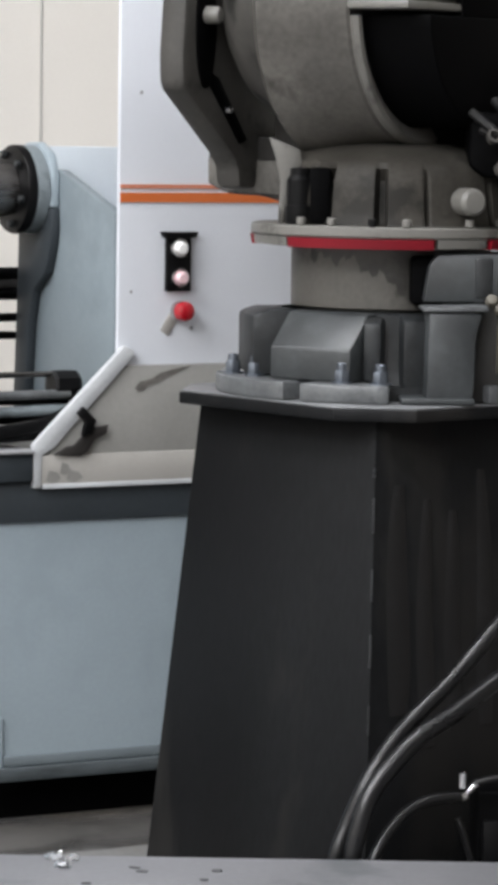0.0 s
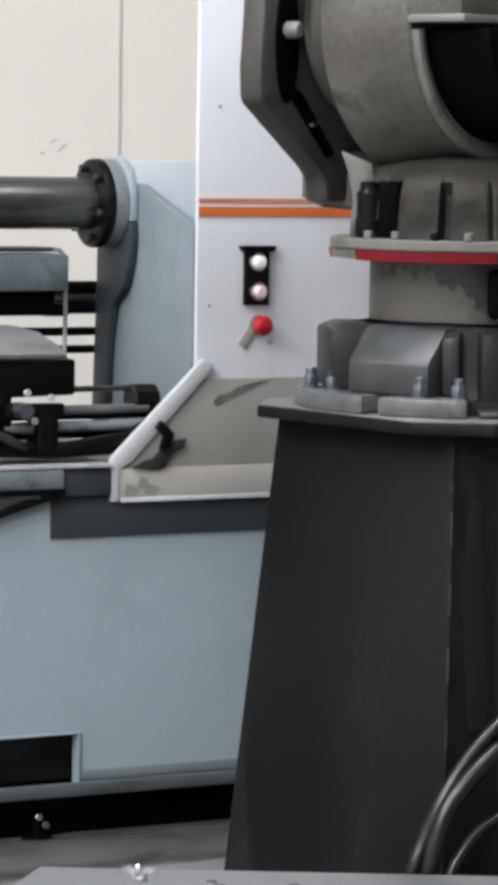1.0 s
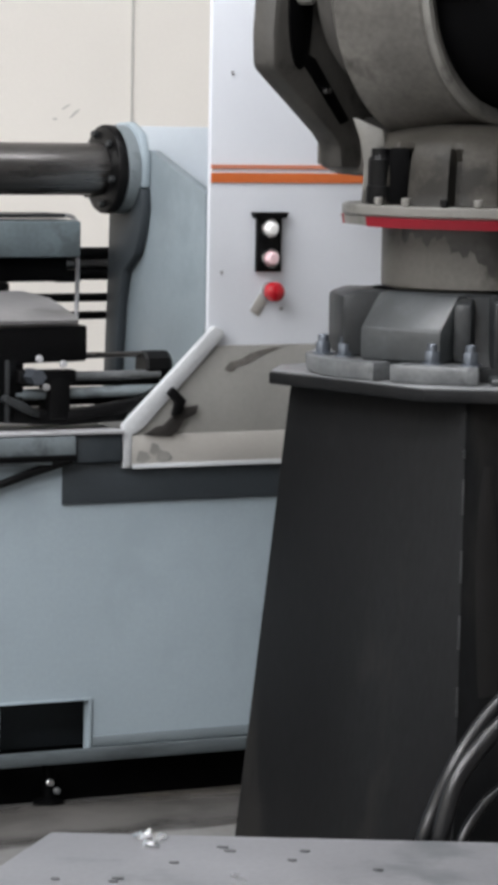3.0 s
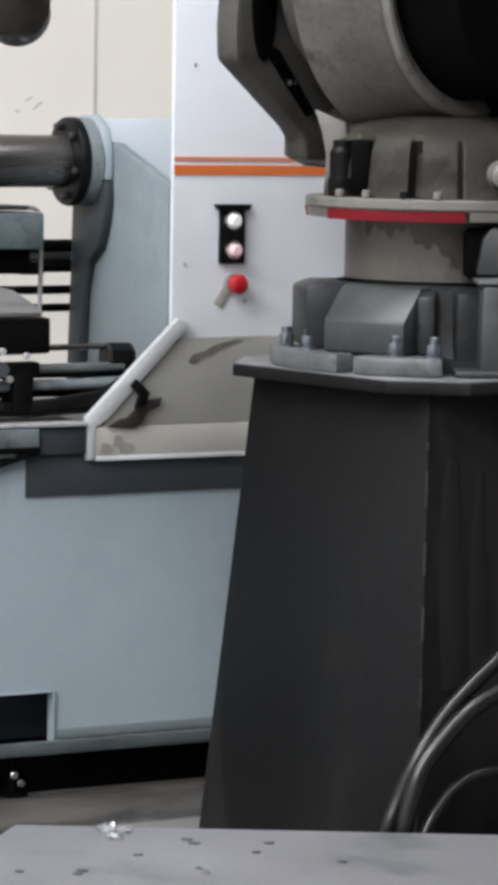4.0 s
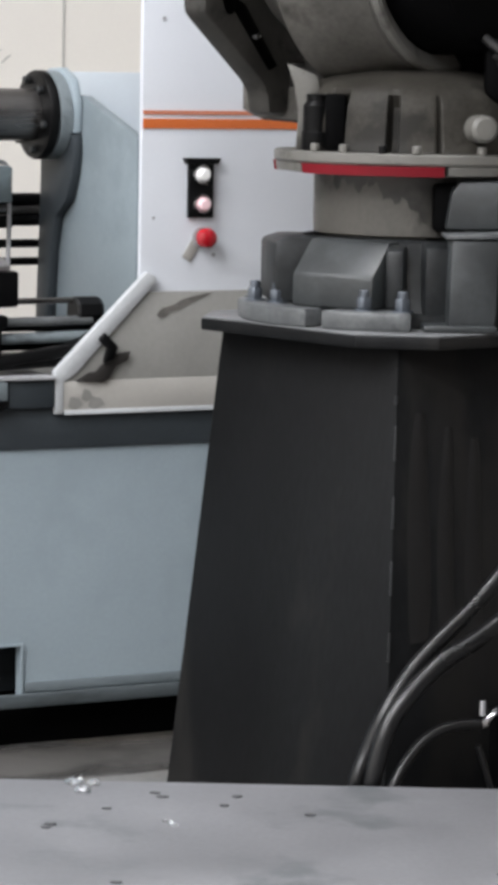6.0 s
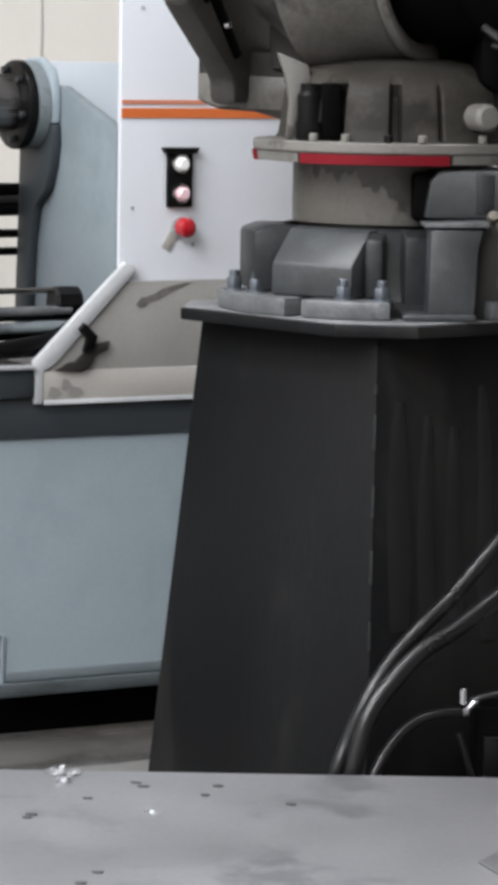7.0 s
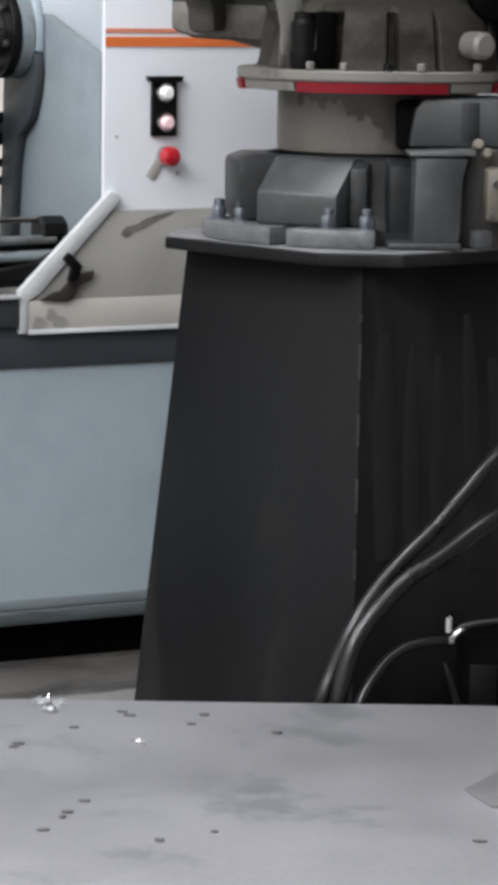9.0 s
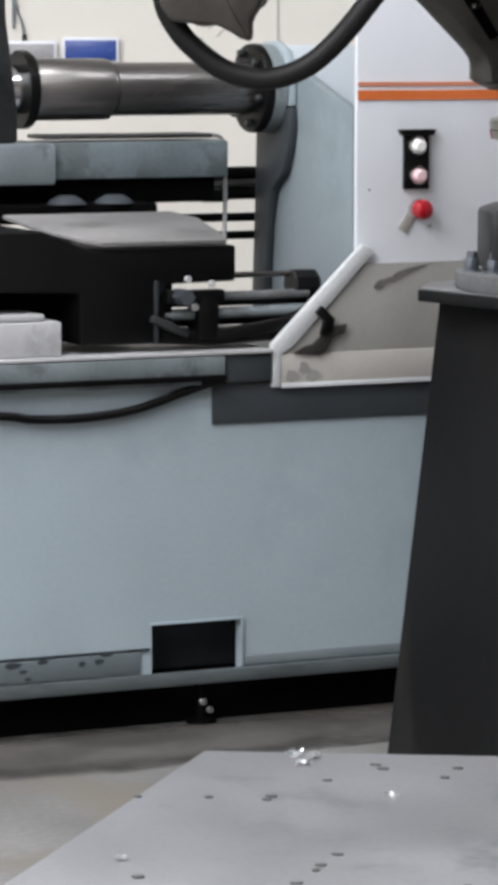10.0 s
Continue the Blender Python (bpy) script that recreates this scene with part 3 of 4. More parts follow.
    for z, r, x0 in ((1.001, 0.012, -0.5), (0.958, 0.013, -0.5), (0.909, 0.009, -0.5), (0.872, 0.0085, -0.5)):
        part("guide_rod", bar((x0, 0.47, z), (0.0, 0.47, z), r), BLACK, ma, "horizontal guide rod")
    part("guide_rod", bar((-0.5, 0.47, 0.979), (0.0, 0.47, 0.979), 0.011), STEEL, ma, "bright horizontal guide rod")
    part("head_bracket", prism([(-1.1, 1.075), (-0.60, 1.075), (-0.60, 1.14), (-0.622, 1.31), (-0.64, 1.9), (-1.1, 1.9)], 0.27, 0.33, "y", 0.006), CAST_GREY, ma, "dark grey upright bracket")
    clamp = part("clamp_frame", box(-0.417, -0.38, 0.02, 0.11, 0.70, 0.83, 0.006), BLACK, ma, "black clamp frame with steel rods")
    part("clamp_foot", prism([(-0.43, 0.70), (-0.30, 0.692), (-0.12, 0.70), (-0.10, 0.715), (-0.42, 0.725)], 0.01, 0.13, "y", 0.004), BLACK, clamp)
    part("clamp_block", box(-0.335, -0.292, 0.0, 0.06, 0.704, 0.79, 0.005), BLACK, clamp)
    part("clamp_arm", box(-0.40, -0.28, 0.0, 0.03, 0.775, 0.80, 0.004, pose(0, 0, 0)), BLACK, clamp)
    part("clamp_jaw", prism([(-0.435, 0.742), (-0.39, 0.72), (-0.36, 0.71), (-0.36, 0.722), (-0.40, 0.745), (-0.43, 0.755)], -0.01, 0.02, "y", 0.003), CAST_GREY, clamp)
    for z, r, y in ((0.784, 0.009, 0.03), (0.752, 0.011, 0.03), (0.714, 0.006, 0.02), (0.822, 0.006, 0.05)):
        part("clamp_rod", bar((-0.40, y, z), (-0.09, y, z + 0.002), r), {0.009: FOOT, 0.011: CAST_BLUE, 0.006: STEEL}[r], clamp)
    part("clamp_bar", box(-0.40, -0.10, 0.06, 0.1, 0.726, 0.742, 0.004), BLACK, clamp)
    part("clamp_bar", box(-0.40, -0.07, 0.05, 0.09, 0.764, 0.775, 0.003), BLACK, clamp)
    part("clamp_bar", prism([(-0.30, 0.70), (-0.13, 0.72), (-0.06, 0.77), (-0.06, 0.785), (-0.15, 0.74), (-0.30, 0.72)], 0.0, 0.03, "y", 0.003), BLACK, clamp)
    part("clamp_knob", lathe([(0, 0), (0.026, 0.0), (0.03, 0.006), (0.03, 0.05), (0.024, 0.058), (0, 0.058)], 9, pose(-0.122, 0.05, 0.802, 0, 90, 0)), BLACK, clamp, "black lobed clamp knob")
    part("clamp_slab", box(-0.27, -0.13, 0.05, 0.10, 0.7765, 0.786, 0.002), PALE_STEEL, clamp, "pale steel slab of the clamp")
    part("clamp_strap", box(-0.425, -0.418, 0.0, 0.1, 0.70, 0.82, 0.002), CAST_GREY, clamp)
    for x, z in ((-0.36, 0.822), (-0.345, 0.768), (-0.405, 0.735), (-0.31, 0.812)):
        part("clamp_screw", rod(0.007, 0.008, 0.001, 12, pose(x, 0.0, z, 90, 0, 0)), PALE_STEEL, clamp)
    part("clamp_nut", lathe([(0, 0), (0.016, 0), (0.016, 0.05), (0, 0.05)], 6, pose(-0.375, 0.012, 0.79, 90, 0, 0)), BOLT, clamp)
    part("bed_cable", tube([(-1.4, -0.013, 0.61), (-1.0, -0.013, 0.585), (-0.75, -0.013, 0.578), (-0.681, -0.013, 0.569), (-0.579, -0.013, 0.567), (-0.475, -0.013, 0.578), (-0.37, -0.014, 0.608), (-0.30, -0.025, 0.63)], 0.0085, 10, 6), BLACK, ma, "thin black cable sagging below the bed")
    # Black strip standing for the shade in the slit below the bed.
    part("bed_slit", box(-2.6, -0.292, -0.036, -0.031, 0.628, 0.64, 0.002), BLACK, ma, "dark strip under the bed edge")
    part("bed_ledge", box(-2.6, -0.34, -0.026, -0.001, 0.6205, 0.6275, 0.002), CAST_BLUE, ma)
    part("tray_grime", prism([(-0.148, 0.672), (-0.12, 0.688), (-0.105, 0.69), (-0.07, 0.722), (-0.03, 0.728), (-0.035, 0.71), (-0.06, 0.70), (-0.075, 0.675), (-0.09, 0.668)], -0.0225, -0.0185, "y", 0.001), GRIME, tray, "smear of black grease")
    for x, z, w in ((-0.145, 0.63, 0.016), (-0.12, 0.645, 0.012), (-0.1, 0.63, 0.018)):
        part("tray_grime", prism([(x - w, z - 0.008), (x, z - 0.014), (x + w, z - 0.004), (x + w * 0.5, z + 0.008), (x - w * 0.6, z + 0.012)], -0.0172, -0.0162, "y", 0.0), TRAY, tray, "smear of grease")
    part("tray_grime", prism([(0.03, 0.797), (0.042, 0.81), (0.066, 0.815), (0.085, 0.826), (0.118, 0.834), (0.15, 0.838), (0.128, 0.829), (0.10, 0.818), (0.078, 0.806), (0.058, 0.803), (0.05, 0.792), (0.038, 0.79)], -0.0135, -0.0122, "y", 0.0), DIRT, tray, "smear of grease")
    return ma


machine()
grey_block()


# ---- pedestal and robot ----
AX, AY = 0.449, 6.05


def frustum(r0, r1, z0, z1, turn, b=0.004):
    bm = bmesh.new()
    lo = [bm.verts.new((r0 * math.cos(radians(turn + 90 * i)), r0 * math.sin(radians(turn + 90 * i)), z0)) for i in range(4)]
    hi = [bm.verts.new((r1 * math.cos(radians(turn + 90 * i)), r1 * math.sin(radians(turn + 90 * i)), z1)) for i in range(4)]
    bm.faces.new(lo)
    bm.faces.new(hi)
    for i in range(4):
        bm.faces.new((lo[i], lo[(i + 1) % 4], hi[(i + 1) % 4], hi[i]))
    bmesh.ops.recalc_face_normals(bm, faces=bm.faces)
    return bevel(bm, b, 2)


def chamfered(r, cut, turn):
    """A square of half diagonal r with its corners cut."""
    out = []
    for i in range(4):
        a = [Vector((math.cos(radians(turn + 90 * (i + s))), math.sin(radians(turn + 90 * (i + s))), 0)) * r for s in (-1, 0, 1)]
        for s in (0, 2):
            p = a[1] + (a[s] - a[1]).normalized() * cut
            out.append((p.x, p.y))
    return out


pedestal = thing("robot_pedestal", pose(AX, AY, 0), "black painted steel pedestal, tapered, under the robot", "pedestal")
part("column", frustum(0.431, 0.339, 0.0, 0.864, 172.4), BLACK_PAINT, pedestal)
part("top_plate", prism(chamfered(0.44, 0.1, 172.4), 0.866, 0.8865, "z", 0.003), BLACK_PAINT, pedestal, "thick black top plate")
# Thin sheet added for the pale plate top: bare steel plus its sheen.
part("pale_top_sheet", prism(chamfered(0.436, 0.1, 172.4), 0.887, 0.89, "z", 0.001), PALE_TOP, pedestal, "thin bare steel sheet, the lit plate top put into its pale colour")
# broken weld bead down the front edge
for z0, z1 in ((0.675, 0.735), (0.56, 0.615), (0.448, 0.505), (0.335, 0.385), (0.77, 0.785)):
    r0, r1 = (0.431 - 0.092 * z / 0.864 - 0.001 for z in (z0, z1))
    c, d = math.cos(radians(262.4)), math.sin(radians(262.4))
    part("weld_bead", tube([(r0 * c, r0 * d, z0), ((r0 + r1) / 2 * c, (r0 + r1) / 2 * d - 0.0012, (z0 + z1) / 2), (r1 * c, r1 * d, z1)], 0.0021, 8, 9, 0.35), CAST_GREY, pedestal, "grey weld bead")


def panel_runs():
    """Long paint runs on the shaded side of the column: thin proud ribs that taper out."""
    rnd = random.Random(5)
    c0, c1 = radians(262.4), radians(352.4)
    for k in (0.11, 0.23, 0.36, 0.49, 0.62):
        pts = []
        for z in (0.30 + rnd.random() * 0.1, 0.5, 0.68 + rnd.random() * 0.1):
            r = 0.431 - 0.092 * z / 0.864
            p = Vector((r * math.cos(c0), r * math.sin(c0), z)).lerp(Vector((r * math.cos(c1), r * math.sin(c1), z)), k + rnd.uniform(-0.008, 0.008))
            pts.append(p)
        n = Vector((math.cos(radians(307.4)), math.sin(radians(307.4)), 0))
        side = Vector((-n.y, n.x, 0))
        bm = bmesh.new()
        w = 0.022 + rnd.random() * 0.01
        rows = []
        for i in range(13):
            t = i / 12
            p = pts[0].lerp(pts[2], t) + side * 0.004 * math.sin(t * 5 + k * 9)
            h = w * (math.sin(math.pi * min(1, t * 0.94 + 0.04)) ** 0.22) * (1 - 0.35 * t)
            rows.append([bm.verts.new(p + side * h * s + n * o) for s, o in ((-1, 0.0006), (-0.5, 0.003), (0.5, 0.003), (1, 0.0006))])
        for a, b in zip(rows, rows[1:]):
            for j in range(3):
                bm.faces.new((a[j], a[j + 1], b[j + 1], b[j]))
        part("paint_run", rounded(bm), RUN, pedestal, "faint vertical run in the black paint")


panel_runs()


def ring(points_at, r, turn=0):
    return [(r * math.cos(radians(a + turn)), r * math.sin(radians(a + turn))) for a in points_at]


robot = thing("industrial_robot", pose(AX, AY, 0.8905), "beige-grey industrial robot with a red ring, oil-smeared", "robot")
# --- fixed base: two lobed feet towards the camera and two behind
def foot(a0, a1, z1=0.032):
    arc = [a0 + (a1 - a0) * i / 8 for i in range(9)]
    return prism([(0.31 * math.cos(radians(a)), 0.31 * math.sin(radians(a))) for a in arc] + [(0.16 * math.cos(radians(a)), 0.16 * math.sin(radians(a))) for a in reversed(arc)], 0, z1, "z", 0.005)


for a0, a1 in ((176, 230), (236, 266), (300, 330), (340, 392), (40, 100), (110, 165)):
    part("mounting_foot", foot(a0, a1), FOOT, robot, "light grey bolted foot")
part("base_plate", lathe([(0, 0), (0.235, 0), (0.235, 0.024), (0, 0.024)], 40), CAST_GREY, robot)
for a, r in ((190, 0.285), (202, 0.262), (249, 0.275), (263, 0.285), (350, 0.28), (20, 0.28), (70, 0.28), (130, 0.28)):
    hexbolt(robot, r * math.cos(radians(a)), r * math.sin(radians(a)), 0.032, 0.014, 0.02)
    part("stud", rod(0.0095, 0.014, 0.002, 14, pose(r * math.cos(radians(a)), r * math.sin(radians(a)), 0.0535)), BOLT, robot)
part("base_casting", lathe([(0, 0.025), (0.215, 0.025), (0.205, 0.05), (0.2, 0.145), (0.195, 0.15), (0, 0.15)], 48), CAST_GREY, robot)
# bulges and ribs round the base
def wedge(a, r0, r1, half, z0, z1, slope=0.0, b=0.008):
    """A block that stands out from the base at angle a; slope lowers its outer top edge."""
    m = pose(0, 0, 0, 0, 0, a)
    bm = prism([(r0, z0), (r1, z0), (r1, z1 - slope), (r1 - max(0.03, slope), z1), (r0, z1)], -half, half, "y", b)
    bmesh.ops.transform(bm, matrix=m, verts=bm.verts)
    return bm


part("base_bulge", wedge(188, 0.12, 0.262, 0.075, 0.033, 0.15, 0.01), CAST_GREY, robot)
part("base_bulge", wedge(235, 0.12, 0.268, 0.082, 0.033, 0.149, 0.06, 0.006), CAST_LIGHT, robot, "rounded light bulge of the base")
part("base_rib", wedge(259, 0.12, 0.25, 0.016, 0.033, 0.143, 0.008), CAST_GREY, robot)
part("base_rib", wedge(279, 0.12, 0.235, 0.03, 0.02, 0.15, 0.012), CAST_GREY, robot)
part("base_rib", wedge(40, 0.12, 0.25, 0.05, 0.033, 0.14, 0.01), CAST_GREY, robot)
part("base_rib", wedge(120, 0.12, 0.25, 0.05, 0.033, 0.14, 0.01), CAST_GREY, robot)
# connector box, covers and plugs at the side of the base
def shifted(d, m=None):
    return pose(d, 0, 0) if m is None else pose(d, 0, 0) @ m


box_part = part("connector_box", prism([(0.072, 0.0), (0.15, 0.0), (0.155, 0.03), (0.158, 0.12), (0.168, 0.158), (0.075, 0.158)], -0.3, -0.13, "y", 0.007, shifted(-0.03)), CAST_LIGHT, robot, "grey cable connector box")
part("box_lid", prism([(0.066, 0.159), (0.176, 0.161), (0.176, 0.170), (0.066, 0.166)], -0.305, -0.12, "y", 0.002, shifted(-0.03)), FOOT, box_part)
part("box_ledge", box(0.03, 0.155, -0.31, -0.13, 0.001, 0.012, 0.003, shifted(-0.03)), CAST_LIGHT, box_part)
part("upper_cover", prism([(0.06, 0.171), (0.36, 0.171), (0.36, 0.255), (0.085, 0.255), (0.07, 0.235)], -0.22, -0.06, "y", 0.006, shifted(-0.02)), CAST_LIGHT, robot, "grey cover beside the neck")
part("upper_cover", box(0.13, 0.16, -0.225, -0.21, 0.18, 0.25, 0.004), CAST_GREY, robot)
plug = part("cable_plug", box(0.19, 0.27, -0.33, -0.25, 0.05, 0.14, 0.008, shifted(-0.025)), CONNECTOR, robot, "tan-grey cable plug, dirty")
part("plug_bracket", prism([(0.16, 0.0), (0.30, 0.0), (0.30, 0.17), (0.178, 0.17), (0.165, 0.1)], -0.25, -0.16, "y", 0.005, shifted(-0.035)), ROBOT_DARK, robot)
for x, z in ((0.205, 0.115), (0.215, 0.075), (0.235, 0.118), (0.24, 0.07)):
    part("plug_screw", rod(0.007, 0.006, 0.001, 12, pose(x - 0.025, -0.329, z, 90, 0, 0)), GRIME, plug)
for x, z in ((0.185, 0.175), (0.20, 0.16)):
    part("gland", lathe([(0, 0.02), (0.008, 0.018), (0.011, 0.01), (0.011, 0), (0, 0)], 16, pose(x - 0.03, -0.26, z, 70, 0, 0)), CONNECTOR, plug)
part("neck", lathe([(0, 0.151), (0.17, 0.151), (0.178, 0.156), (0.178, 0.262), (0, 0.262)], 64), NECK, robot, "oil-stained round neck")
def neck_oil_and_shade():
    """A film of dark oil down the neck, ring's shade included; wavy lower edge."""
    bm = bmesh.new()
    rows = []
    for i in range(91):
        a = 214 + 1.3 * i
        t = max(0.0, min(1.0, (a - 236) / 45))
        low = 0.02 + 0.055 * t * t * (3 - 2 * t) + 0.008 * math.sin(a * 0.33) + 0.006 * math.sin(a * 0.81 + 1) + 0.003 * math.sin(a * 2.1)
        c, d = math.cos(radians(a)), math.sin(radians(a))
        rows.append([bm.verts.new((r * c, r * d, z)) for r, z in ((0.1784, 0.2615), (0.1786, 0.2615 - low * 0.6), (0.1781, 0.2615 - low))])
    for p, q in zip(rows, rows[1:]):
        for k in range(2):
            bm.faces.new((p[k], q[k], q[k + 1], p[k + 1]))
    part("oil_and_shade_film", rounded(bm), OIL_AND_SHADE, robot, "dark brown oil film that ran down the neck, with the ring's shade in its colour")


neck_oil_and_shade()
# Black block, proud of the neck, that paints in its dark recess.
part("neck_recess_shade", box(0.02, 0.08, -0.2, -0.12, 0.165, 0.25, 0.01), VOID, robot, "black block standing in for the shade of a recess in the neck")

# --- turning shoulder
turret = part("turret", lathe([(0, 0.262), (0.226, 0.262), (0.226, 0.279), (0.247, 0.28), (0.25, 0.284), (0.25, 0.297), (0.246, 0.3), (0, 0.3)], 72), ROBOT_LIGHT, robot, "turning robot shoulder on a ring plate")
for i in range(4):
    a0 = 180 + 40 + 90 * i
    part("red_guard", lathe([(0.227, 0.262), (0.249, 0.262), (0.252, 0.279), (0.227, 0.279)], 14, None, (a0, a0 + (51 if i == 3 else 63)), True), RED, turret, "crimson painted ring segment")
    part("ring_stop", lathe([(0.227, 0.264), (0.245, 0.264), (0.247, 0.279), (0.227, 0.279)], 7, None, (a0 - (37 if i == 0 else 25), a0 - 2), True), ROBOT_LIGHT, turret)
AXIS = pose(-0.040, 0, 0.685, 0, 0, -33) @ pose(0, 0, 0, 0, 90, 0)      # z of this space runs along the drum, x points down
part("shoulder_drum", lathe([(0.0, -0.09), (0.265, -0.09), (0.28, -0.075), (0.272, -0.02), (0.25, 0.05), (0.247, 0.085), (0.243, 0.09), (0.0, 0.0)], 80, AXIS), ROBOT, turret, "smeared beige-grey shoulder drum")
part("drum_rim", lathe([(0.222, 0.0), (0.243, 0.091), (0.249, 0.098), (0.246, 0.108), (0.238, 0.11), (0.216, 0.10), (0.21, 0.0)], 60, AXIS, (-84, 84), True), ROBOT_LIGHT, turret, "pale machined rim of the drum")
part("drum_seam", lathe([(0.268, -0.012), (0.2705, -0.010), (0.2695, -0.006), (0.266, -0.004)], 80, AXIS, (20, 150), True), ROBOT_DARK, turret)
seg = [((0.213 * math.cos(radians(a))), 0.213 * math.sin(radians(a))) for a in range(-84, 85, 7)]
part("drum_cover", prism(seg, 0.002, 0.23, "z", 0.006, AXIS), VOID, turret, "black motor cover in the drum mouth")
for i, d in enumerate((-0.01, 0.03, 0.07, 0.11)):
    part("cover_fin", box(d - 0.004, d + 0.004, -0.14, 0.14, 0.198, 0.207, 0.002, AXIS), VOID, turret)
part("upper_arm", box(-0.32, 0.008, -0.25, -0.01, 0.08, 0.2, 0.012, AXIS), ROBOT, turret, "beige-grey upper arm casting")
part("arm_cover", box(-0.32, 0.03, -0.065, 0.25, 0.1, 0.215, 0.008, AXIS), VOID, turret, "black cover beside the upper arm")
part("arm_edge", box(0.0, 0.014, -0.255, -0.005, 0.09, 0.21, 0.004, AXIS), ROBOT_LIGHT, turret)
# rear leg of the yoke with its disc
leg = [(-0.32, -0.19), (0.0, -0.205), (0.09, -0.213), (0.15, -0.21), (0.268, -0.04), (0.288, -0.02), (0.33, -0.012), (0.33, 0.16), (0.26, 0.2), (0.12, 0.17), (-0.32, 0.16)]
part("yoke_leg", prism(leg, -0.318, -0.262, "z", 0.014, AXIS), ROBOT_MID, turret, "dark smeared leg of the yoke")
part("leg_slot", prism([(0.04 + 0.11 * math.cos(radians(a)), -0.142 + 0.032 * math.sin(radians(a))) for a in range(0, 360, 12)], -0.2625, -0.257, "z", 0.001, AXIS), VOID, turret, "black slot in the yoke leg")
part("leg_slit", prism([(0.12, -0.13), (0.142, -0.128), (0.248, -0.022), (0.24, 0.0), (0.13, -0.1)], -0.2625, -0.2565, "z", 0.001, AXIS), VOID, turret, "black slit along the yoke leg")
part("leg_disc", lathe([(0, -0.262), (0.09, -0.262), (0.088, -0.23), (0.08, -0.2), (0, -0.2)], 48, AXIS @ pose(0.0, 0.045, 0)), ROBOT_DARK, turret, "dark round bearing cover")
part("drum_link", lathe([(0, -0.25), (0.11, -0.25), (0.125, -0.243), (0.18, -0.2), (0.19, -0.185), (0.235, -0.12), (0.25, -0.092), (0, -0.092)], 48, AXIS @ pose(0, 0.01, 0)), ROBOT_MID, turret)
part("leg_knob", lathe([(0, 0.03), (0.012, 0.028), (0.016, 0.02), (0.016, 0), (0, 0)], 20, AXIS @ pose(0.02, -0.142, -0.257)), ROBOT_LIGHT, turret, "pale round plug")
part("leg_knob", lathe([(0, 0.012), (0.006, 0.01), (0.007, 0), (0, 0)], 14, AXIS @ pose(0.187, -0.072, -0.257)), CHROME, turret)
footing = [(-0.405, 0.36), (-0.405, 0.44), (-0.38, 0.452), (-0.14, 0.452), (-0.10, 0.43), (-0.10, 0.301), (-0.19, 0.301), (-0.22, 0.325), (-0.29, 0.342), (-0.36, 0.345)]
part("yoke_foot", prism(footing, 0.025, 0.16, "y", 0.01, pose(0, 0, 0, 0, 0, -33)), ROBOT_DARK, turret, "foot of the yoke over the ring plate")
# The foot's brighter front, put on as a thin lighter plate.
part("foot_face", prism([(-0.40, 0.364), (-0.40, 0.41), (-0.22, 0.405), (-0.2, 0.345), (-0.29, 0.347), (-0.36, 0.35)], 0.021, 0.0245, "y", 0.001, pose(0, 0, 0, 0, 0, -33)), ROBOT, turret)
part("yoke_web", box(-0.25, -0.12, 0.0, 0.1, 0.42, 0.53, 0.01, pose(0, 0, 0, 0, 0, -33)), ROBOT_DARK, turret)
# housing under the drum
def housing():
    """One casting under the drum: shallow upright recesses between swellings that run out into the round above."""
    bm = bmesh.new()
    section = [(0.301, 0.227), (0.308, 0.222), (0.325, 0.219), (0.345, 0.217), (0.365, 0.214), (0.378, 0.212), (0.39, 0.208), (0.4, 0.203), (0.41, 0.195), (0.42, 0.182), (0.43, 0.16), (0.438, 0.13), (0.443, 0.1)]
    recess = ((224, 237.5, 0.05), (257.5, 264, 0.03), (280.5, 283.5, 0.02), (315.5, 320, 0.03), (345, 352, 0.03), (385, 460, 0.03), (510, 575, 0.03))

    def depth(a, z):
        k = max(0.0, min(1.0, (0.408 - z) / 0.03))
        k = k * k * (3 - 2 * k)
        d = 0.0
        for a0, a1, deep in recess:
            for s in (0, 360):
                e = max(0.0, min(1.0, (a + s - a0) / 1.6, (a1 - a - s) / 1.6))
                d = max(d, deep * e * e * (3 - 2 * e))
        return d * k
    n = 450
    grid = [[bm.verts.new(((r - depth(i * 360 / n, z)) * math.cos(2 * math.pi * i / n), (r - depth(i * 360 / n, z)) * math.sin(2 * math.pi * i / n), z)) for i in range(n)] for z, r in section]
    for p, q in zip(grid, grid[1:]):
        for i in range(n):
            bm.faces.new((p[i], p[(i + 1) % n], q[(i + 1) % n], q[i]))
    bm.faces.new(grid[0])
    bm.faces.new(grid[-1])
    part("housing", rounded(bm), HOUSING, turret, "grimy brown-grey housing with upright recesses, the drum's shade in its colour")


housing()
# Near-black block added to darken the shaded zone over the housing.
part("housing_shade_block", prism([(0.12, 0.405), (0.15, 0.385), (0.27, 0.385), (0.27, 0.50), (0.12, 0.50)], -0.17, -0.08, "y", 0.012), VOID, turret, "dark block added for the shade over the housing")
